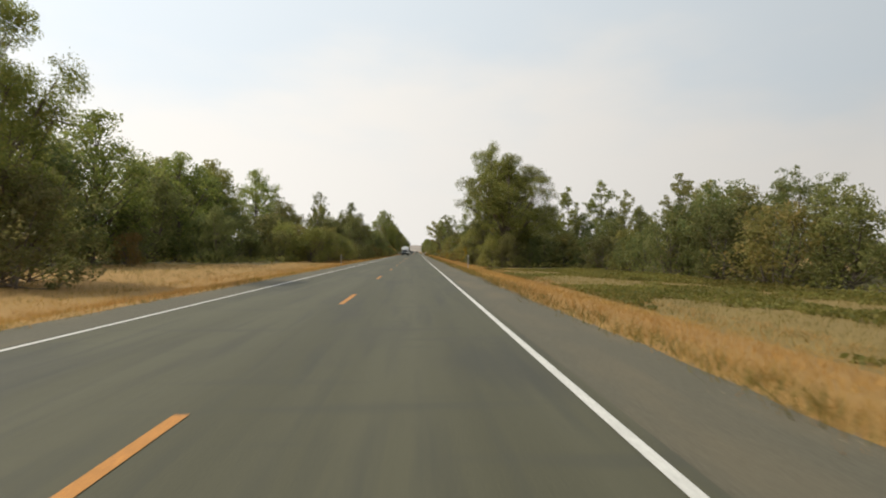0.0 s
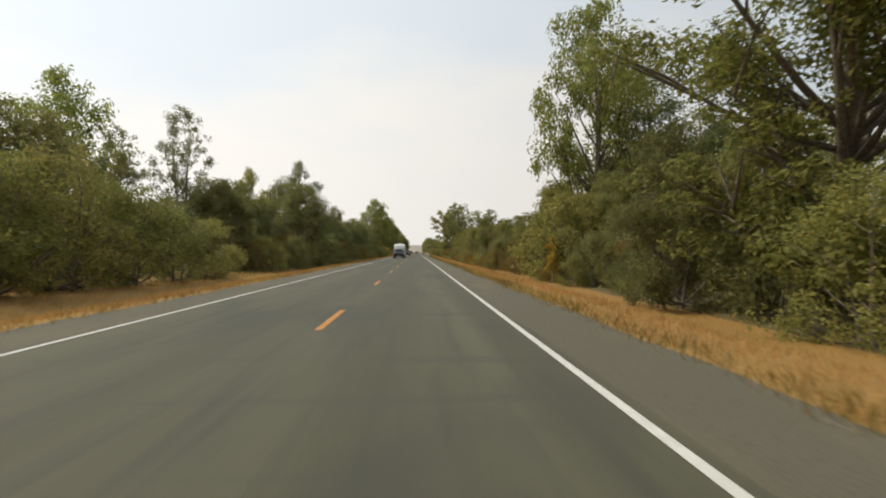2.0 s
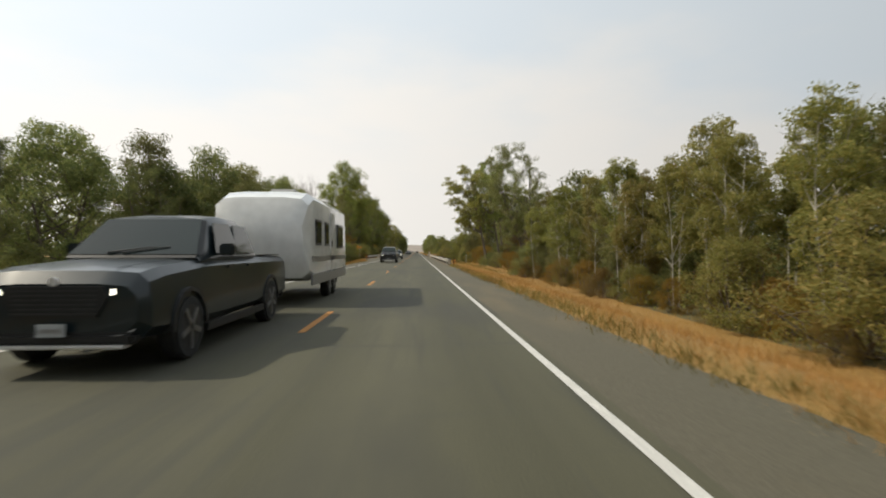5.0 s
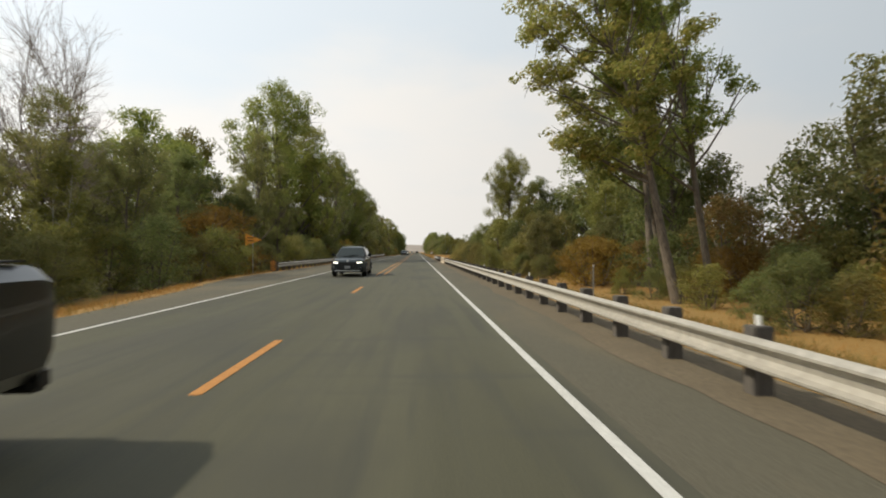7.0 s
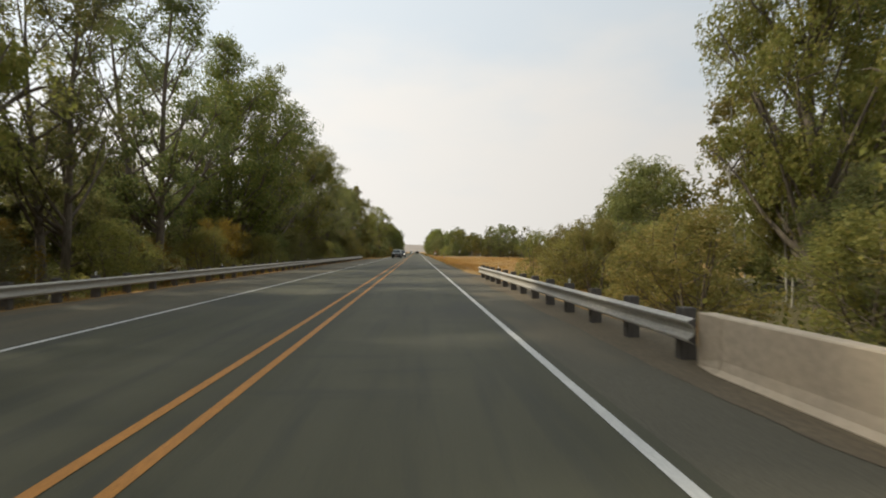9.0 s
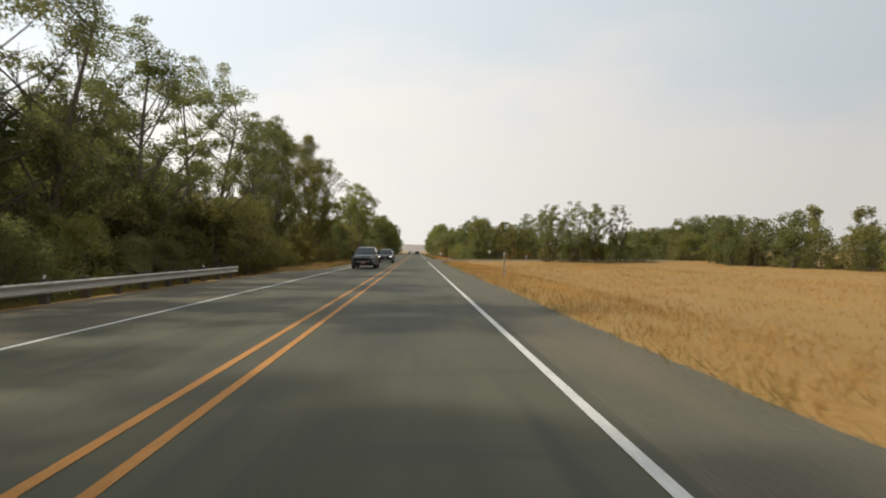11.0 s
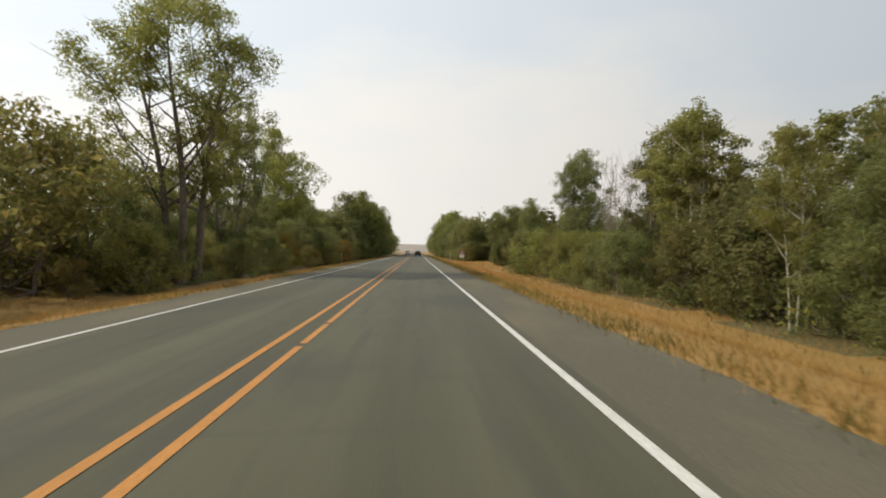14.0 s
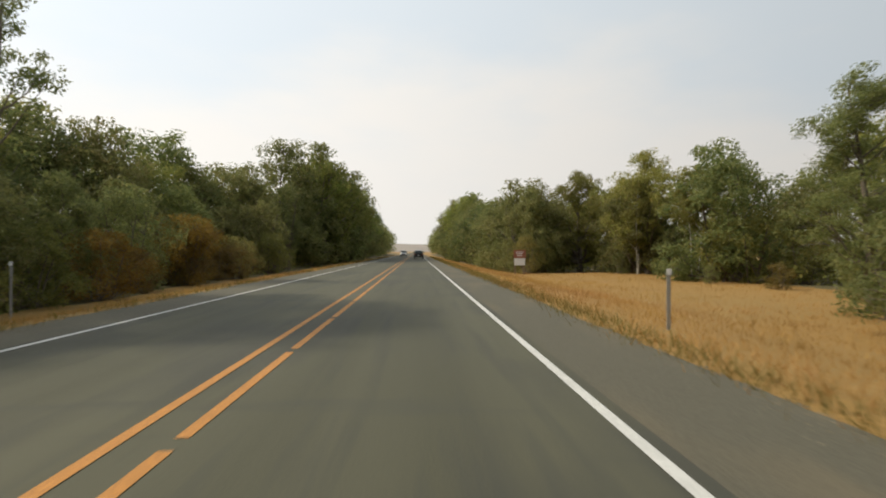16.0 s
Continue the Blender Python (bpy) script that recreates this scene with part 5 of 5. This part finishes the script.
def vehicle(kind, x, y, turn, paint, label, lit=True, tall_front=False, size=(1.0, 1.0, 1.0)):
    """A car whose nose points to -y before it is turned."""
    t = thing(kind, x, y, 0.0, turn, label, "pickup truck" if kind == "pickup_truck" else "car", "vehicles on the road")
    if kind == "pickup_truck":
        half, ln, hood, belt, roof = 1.0, 5.9, 1.22, 1.3, 1.95
        body = [(0.0, 0.5, 1.02, 0.86, 0.84), (0.12, 0.42, 1.16, 0.97, 0.92), (0.5, 0.4, hood, half, 0.94), (1.45, 0.4, hood + 0.06, half, 0.95),
                (2.0, 0.38, belt, half, 0.97), (3.9, 0.38, belt, half, 0.97), (3.95, 0.4, belt, half, 0.98), (5.75, 0.45, belt, half, 0.98), (ln, 0.55, belt - 0.03, 0.95, 0.95)]
        cabin = [(1.5, belt - 0.08, belt, 0.9, 0.88), (2.2, belt - 0.08, roof - 0.06, 0.93, 0.72), (2.7, belt - 0.08, roof, 0.94, 0.74), (3.5, belt - 0.08, roof - 0.02, 0.94, 0.74), (3.95, belt - 0.08, roof - 0.12, 0.92, 0.72)]
        axles, wr, shield, side_y = (1.0, 4.65), 0.42, ((1.56, belt + 0.03), (2.17, roof - 0.1)), ((2.15, 2.95), (3.0, 3.75))
    else:
        half, ln, hood, belt, roof = 0.93, 4.6, 1.0, 1.08, 1.68
        body = [(0.0, 0.4, 0.74, 0.6, 0.56), (0.05, 0.31, 0.83, 0.75, 0.68), (0.14, 0.27, 0.9, 0.85, 0.77), (0.34, 0.25, 0.96, 0.91, 0.82), (0.6, 0.25, 1.0, half, 0.85), (0.95, 0.25, 1.035, half, 0.865), (1.25, 0.26, belt, half, 0.87),
                (2.2, 0.26, belt + 0.02, half, 0.88), (3.6, 0.27, belt + 0.05, half, 0.87), (4.35, 0.32, belt + 0.04, 0.9, 0.82), (ln, 0.42, belt - 0.06, 0.8, 0.74)]
        cabin = [(1.15, belt - 0.1, belt - 0.02, 0.84, 0.8), (1.95, belt - 0.1, roof - 0.08, 0.87, 0.64), (2.15, belt - 0.1, roof - 0.03, 0.875, 0.65), (2.5, belt - 0.1, roof, 0.88, 0.66), (3.6, belt - 0.1, roof - 0.03, 0.87, 0.66), (4.15, belt - 0.1, roof - 0.18, 0.84, 0.62), (4.5, belt - 0.1, belt + 0.02, 0.76, 0.7)]
        axles, wr, shield, side_y = (0.92, 3.62), 0.36, ((1.2, belt + 0.0), (1.93, roof - 0.1)), ((1.75, 2.6), (2.66, 3.55))
    if tall_front:      # a blunter, higher nose
        body[:5] = [(0.0, 0.36, 0.84, 0.6, 0.54), (0.05, 0.3, 0.93, 0.74, 0.66), (0.14, 0.27, 0.99, 0.84, 0.74), (0.34, 0.25, 1.035, 0.91, 0.8), (0.6, 0.25, 1.06, half, 0.83)]
        body[5] = (0.95, 0.25, 1.085, half, 0.86)
    part("body", hull(body), paint, t, smooth=True)
    part("cabin", hull(cabin, 0.09), paint, t, smooth=True)
    (ya, za), (yb, zb) = shield
    wa, wb = half - 0.14, 0.62 if half < 0.95 else 0.68
    part("windscreen", pane([(-wa, ya - 0.03, za), (wa, ya - 0.03, za), (wb, yb - 0.03, zb), (-wb, yb - 0.03, zb)], 0.02), GLASS, t, "dark reflecting glass")
    yr = 3.97 if kind == "pickup_truck" else 4.5
    part("rear_window", pane([(-wb, yr + 0.02, belt + 0.06), (wb, yr + 0.02, belt + 0.06), (wb - 0.04, yr - (0.0 if kind == "pickup_truck" else 0.3), roof - 0.2), (-wb + 0.04, yr - (0.0 if kind == "pickup_truck" else 0.3), roof - 0.2)], -0.02), GLASS, t, "dark glass")
    for sx in (-1, 1):
        for y0, y1 in side_y:
            part("side_window", pane([(sx * (half - 0.055), y0 - 0.2, belt + 0.05), (sx * (half - 0.055), y1, belt + 0.05), (sx * 0.76 if half > 0.95 else sx * 0.69, y1, roof - 0.13), (sx * 0.76 if half > 0.95 else sx * 0.69, y0 + 0.15, roof - 0.13)], 0.015 * sx), GLASS, t, "dark glass")
        part("mirror", box(sx * half - 0.02 if sx > 0 else -half - 0.2, half + 0.2 if sx > 0 else -half + 0.02, ya + 0.42, ya + 0.55, belt + 0.02, belt + 0.2, 0.03), paint, t)
        zl = 0.93 if kind == "pickup_truck" else 0.87 if tall_front else 0.76
        out = half - 0.1
        hl = part("headlight", wedge([(sx * (out - 0.36), -0.015, zl - 0.05), (sx * out, 0.13, zl + 0.0), (sx * (out - 0.01), 0.15, zl + 0.11), (sx * (out - 0.34), 0.01, zl + 0.06)], 0.2), GLASS, t, "narrow headlamp with its light on" if lit else "narrow headlamp")
        part("lamp", wedge([(sx * (out - 0.32), -0.02, zl - 0.025), (sx * (out - 0.06), 0.085, zl + 0.015), (sx * (out - 0.06), 0.09, zl + 0.07), (sx * (out - 0.31), -0.012, zl + 0.04)], 0.05), LAMP_ON if lit else CHROME, hl)
        part("bumper_crease", wedge([(sx * (out - 0.02), 0.06, 0.62), (sx * (out - 0.14), 0.0, 0.44), (sx * (out - 0.34), -0.035, 0.42), (sx * (out - 0.34), -0.035, 0.455), (sx * (out - 0.17), -0.005, 0.48)], 0.1), SILVER, t, "satin silver crease")
        part("tail_light", box(sx * (half - 0.2) - 0.1, sx * (half - 0.2) + 0.1, ln - 0.12, ln + 0.02, belt - 0.36, belt - 0.08, 0.03), TAIL, t, "red lamp lens")
        part("door_handle", box(sx * (half + 0.005) - 0.02, sx * (half + 0.005) + 0.02, 2.3, 2.48, belt - 0.17, belt - 0.13, 0.01), paint, t)
        part("door_handle", box(sx * (half + 0.005) - 0.02, sx * (half + 0.005) + 0.02, 3.2, 3.38, belt - 0.17, belt - 0.13, 0.01), paint, t)
        part("sill", box(sx * half - 0.04, sx * half + 0.02, axles[0] + wr + 0.1, axles[1] - wr - 0.1, 0.28, 0.4, 0.015), TRIM, t, "black sill")
    zg = 0.86 if kind == "pickup_truck" else 0.66
    if tall_front:      # a wide six-sided grille between bright bars
        gr = part("grille", prism([(-0.43, 0.575), (0.43, 0.575), (0.5, 0.63), (0.41, 0.85), (-0.41, 0.85), (-0.5, 0.63)], 0.14, Matrix.Translation((0, -0.045, 0))), TRIM, t, "black mesh grille")
        for i in range(5):
            part("slat", box(-0.41, 0.41, -0.056, -0.046, 0.615 + 0.045 * i, 0.63 + 0.045 * i), BLACK_SHEET, gr)
        part("chrome_bar", prism([(-0.44, 0.86), (-0.14, 0.845), (0.14, 0.845), (0.44, 0.86), (0.46, 0.885), (0.14, 0.88), (-0.14, 0.88), (-0.46, 0.885)], 0.14, Matrix.Translation((0, -0.06, 0))), CHROME, t, "bright bar over the grille")
        part("chrome_bar", prism([(-0.52, 0.6), (-0.44, 0.54), (0.44, 0.54), (0.52, 0.6), (0.5, 0.615), (0.43, 0.567), (-0.43, 0.567), (-0.5, 0.615)], 0.12, Matrix.Translation((0, -0.06, 0))), CHROME, t, "bright bar under the grille")
        part("badge", rod(0.06, 0.02, pose(0, -0.075, 0.855, 90, 0, 0) @ Matrix.Diagonal((1.35, 1, 1, 1)), 20), BLACK_SHEET, t)
        for sx in (-1, 1):
            fog = part("fog_lamp_recess", wedge([(sx * 0.62, -0.02, 0.34), (sx * 0.8, 0.04, 0.36), (sx * 0.82, 0.06, 0.5), (sx * 0.66, -0.01, 0.47)], 0.1), TRIM, t, "black lamp recess")
            part("lamp", rod(0.03, 0.02, pose(sx * 0.7, -0.03, 0.41, 90, 0, 0), 12), CHROME, fog)
    else:
        gr = part("grille", prism([(-half + 0.56, zg - 0.2), (half - 0.56, zg - 0.2), (half - 0.44, zg + 0.02), (half - 0.5, zg + 0.14), (-half + 0.5, zg + 0.14), (-half + 0.44, zg + 0.02)], 0.13, Matrix.Translation((0, -0.03, 0))), TRIM, t, "black grille")
        for i in range(6):
            part("slat", box(-half + 0.55, half - 0.55, -0.04, -0.031, zg - 0.17 + 0.05 * i, zg - 0.15 + 0.05 * i), BLACK_SHEET, gr)
        part("badge", rod(0.05, 0.02, pose(0, -0.045, zg + 0.19, 90, 0, 0), 16), CHROME, t)
    if not tall_front:
        part("skid_plate", box(-half + 0.25, half - 0.25, -0.07, 0.1, 0.325, 0.365, 0.012), CHROME, t, "bright lower lip")
    part("bumper", box(-half + 0.16, half - 0.16, -0.05, 0.2, 0.36, 0.5 if not tall_front else 0.53, 0.04), TRIM, t, "black lower bumper")
    part("cowl", wedge([(-wa, ya - 0.1, za - 0.035), (wa, ya - 0.1, za - 0.035), (wa, ya - 0.02, za + 0.02), (-wa, ya - 0.02, za + 0.02)], 0.05), TRIM, t, "black cowl under the windscreen")
    for sx in (-1, 1):
        p0, p1 = Vector((sx * 0.1 - 0.25, ya - 0.04, za + 0.04)), Vector((sx * 0.1 + 0.35, ya + 0.06, za + 0.12))
        arm = bmesh.new()
        bmesh.ops.create_cone(arm, cap_ends=True, segments=6, radius1=0.012, radius2=0.008, depth=(p1 - p0).length, matrix=Matrix.Translation((p0 + p1) / 2) @ (p1 - p0).to_track_quat("Z", "Y").to_matrix().to_4x4())
        part("wiper", arm, TRIM, t)
        part("pillar_trim", wedge([(sx * (wa - 0.0), ya - 0.02, za), (sx * (wa + 0.05), ya + 0.03, za), (sx * (wb + 0.045), yb + 0.02, zb), (sx * wb, yb - 0.03, zb)], 0.03), TRIM, t)
        crease = [(sx * 0.5, 0.2, hood - 0.02), (sx * 0.52, 0.2, hood - 0.02), (sx * 0.62, ya - 0.15, hood + 0.075), (sx * 0.6, ya - 0.15, hood + 0.075)]
        part("hood_crease", wedge(crease, 0.03), paint, t)
    pl = part("number_plate", box(-0.15, 0.15, -0.095, -0.075, 0.39 if tall_front else 0.46, 0.51 if tall_front else 0.6, 0.004), PLATE_WARM if tall_front else PLATE, t, "plain orange plate" if tall_front else "plain grey-white plate")
    part("bar", box(-0.11, 0.11, -0.1, -0.096, 0.43 if tall_front else 0.51, 0.47 if tall_front else 0.55), SILVER, pl)
    part("rear_bumper", box(-half + 0.08, half - 0.08, ln - 0.15, ln + 0.05, 0.36, 0.55, 0.04), TRIM, t, "black rear bumper")
    part("rear_plate", box(-0.16, 0.16, ln + 0.052, ln + 0.06, 0.6 if half < 0.95 else 0.42, 0.74 if half < 0.95 else 0.54), WHITE_SHEET, t, "plain white plate")
    if kind != "pickup_truck":
        for sx in (-1, 1):
            part("roof_rail", box(sx * 0.6 - 0.02, sx * 0.6 + 0.02, 2.1, 3.9, roof - 0.02, roof + 0.03, 0.01), SILVER if tall_front else TRIM, t)
    else:
        part("bed_floor", box(-half + 0.12, half - 0.12, 4.0, 5.7, belt + 0.004, belt + 0.02), TRIM, t, "black bed cover")
    wheels(t, half, axles, wr)
    t.scale = size
    return t


vehicle("pickup_truck", -1.5, 226.0, 0, CAR_BLACK, "black pickup truck with its headlights on, facing along the road")
vehicle("suv", -1.6, 256.0, 0, CAR_BLUE, "dark blue-black crossover car with its headlights on")
vehicle("suv", -2.16, 396.6, 0, CAR_GREY, "dark grey crossover car with a bright-edged grille and its headlights off", False, True, (1.04, 1.07, 1.05))
vehicle("suv", -1.66, 416.2, 0, CAR_BLACK, "black crossover car with round headlights on")
vehicle("suv", 2.3, 610.0, 180, CAR_BLACK, "black car seen from behind in the lane ahead", False)
vehicle("suv", -1.8, 655.0, 0, CAR_WHITE, "small white car far down the road")
vehicle("pickup_truck", -1.95, 169.0, 0, CAR_BLUE, "dark pickup truck towing a white trailer, headlights on")

trailer = thing("travel_trailer", -1.95, 176.2, 0, 0, "tall white travel trailer behind a pickup", "trailer", "vehicles on the road")
part("body", hull([(0.0, 1.2, 2.2, 1.1, 1.05), (0.25, 0.7, 2.75, 1.2, 1.15), (0.8, 0.6, 2.95, 1.22, 1.18), (6.6, 0.6, 2.95, 1.22, 1.18), (6.8, 0.7, 2.85, 1.18, 1.14)], 0.2), CAR_WHITE, trailer, smooth=True)
part("roof_unit", box(-0.4, 0.4, 2.2, 3.1, 2.94, 3.2, 0.06), CAR_WHITE, trailer)
part("front_window", pane([(-0.7, 0.08, 1.75), (0.7, 0.08, 1.75), (0.65, 0.1, 2.2), (-0.65, 0.1, 2.2)], 0.05), GLASS, trailer)
for y0, y1, z0, z1 in ((0.9, 1.7, 1.55, 2.25), (2.3, 2.9, 1.55, 2.25), (4.6, 5.9, 1.5, 2.3)):
    for sx in (-1, 1):
        w = part("side_window", box(sx * 1.215 - 0.02, sx * 1.215 + 0.02, y0, y1, z0, z1, 0.015), TRIM, trailer, "dark window frame")
        part("pane", box(sx * 1.222 - 0.02, sx * 1.222 + 0.02, y0 + 0.06, y1 - 0.06, z0 + 0.06, z1 - 0.06, 0.01), GLASS, w)
for sx in (-1, 1):
    part("stripe", box(sx * 1.222 - 0.01, sx * 1.222 + 0.01, 0.5, 6.6, 1.12, 1.26, 0.003), SILVER, trailer, "grey stripe")
    part("lower_skirt", box(sx * 1.2 - 0.03, sx * 1.2 + 0.03, 0.5, 6.6, 0.5, 0.78, 0.01), SILVER, trailer, "grey lower skirt")
door = part("door", box(1.2, 1.232, 3.3, 4.0, 0.85, 2.6, 0.02), CAR_WHITE, trailer)
part("door_handle", box(1.235, 1.26, 3.36, 3.42, 1.55, 1.72, 0.008), TRIM, door)
part("tail_light", box(0.95, 1.1, 6.78, 6.83, 0.9, 1.2, 0.01), TAIL, trailer)
part("tail_light", box(-1.1, -0.95, 6.78, 6.83, 0.9, 1.2, 0.01), TAIL, trailer)
part("drawbar", box(-0.08, 0.08, -1.25, 0.4, 0.5, 0.62, 0.01), TRIM, trailer)
wheels(trailer, 1.2, (3.2, 4.1), 0.36)
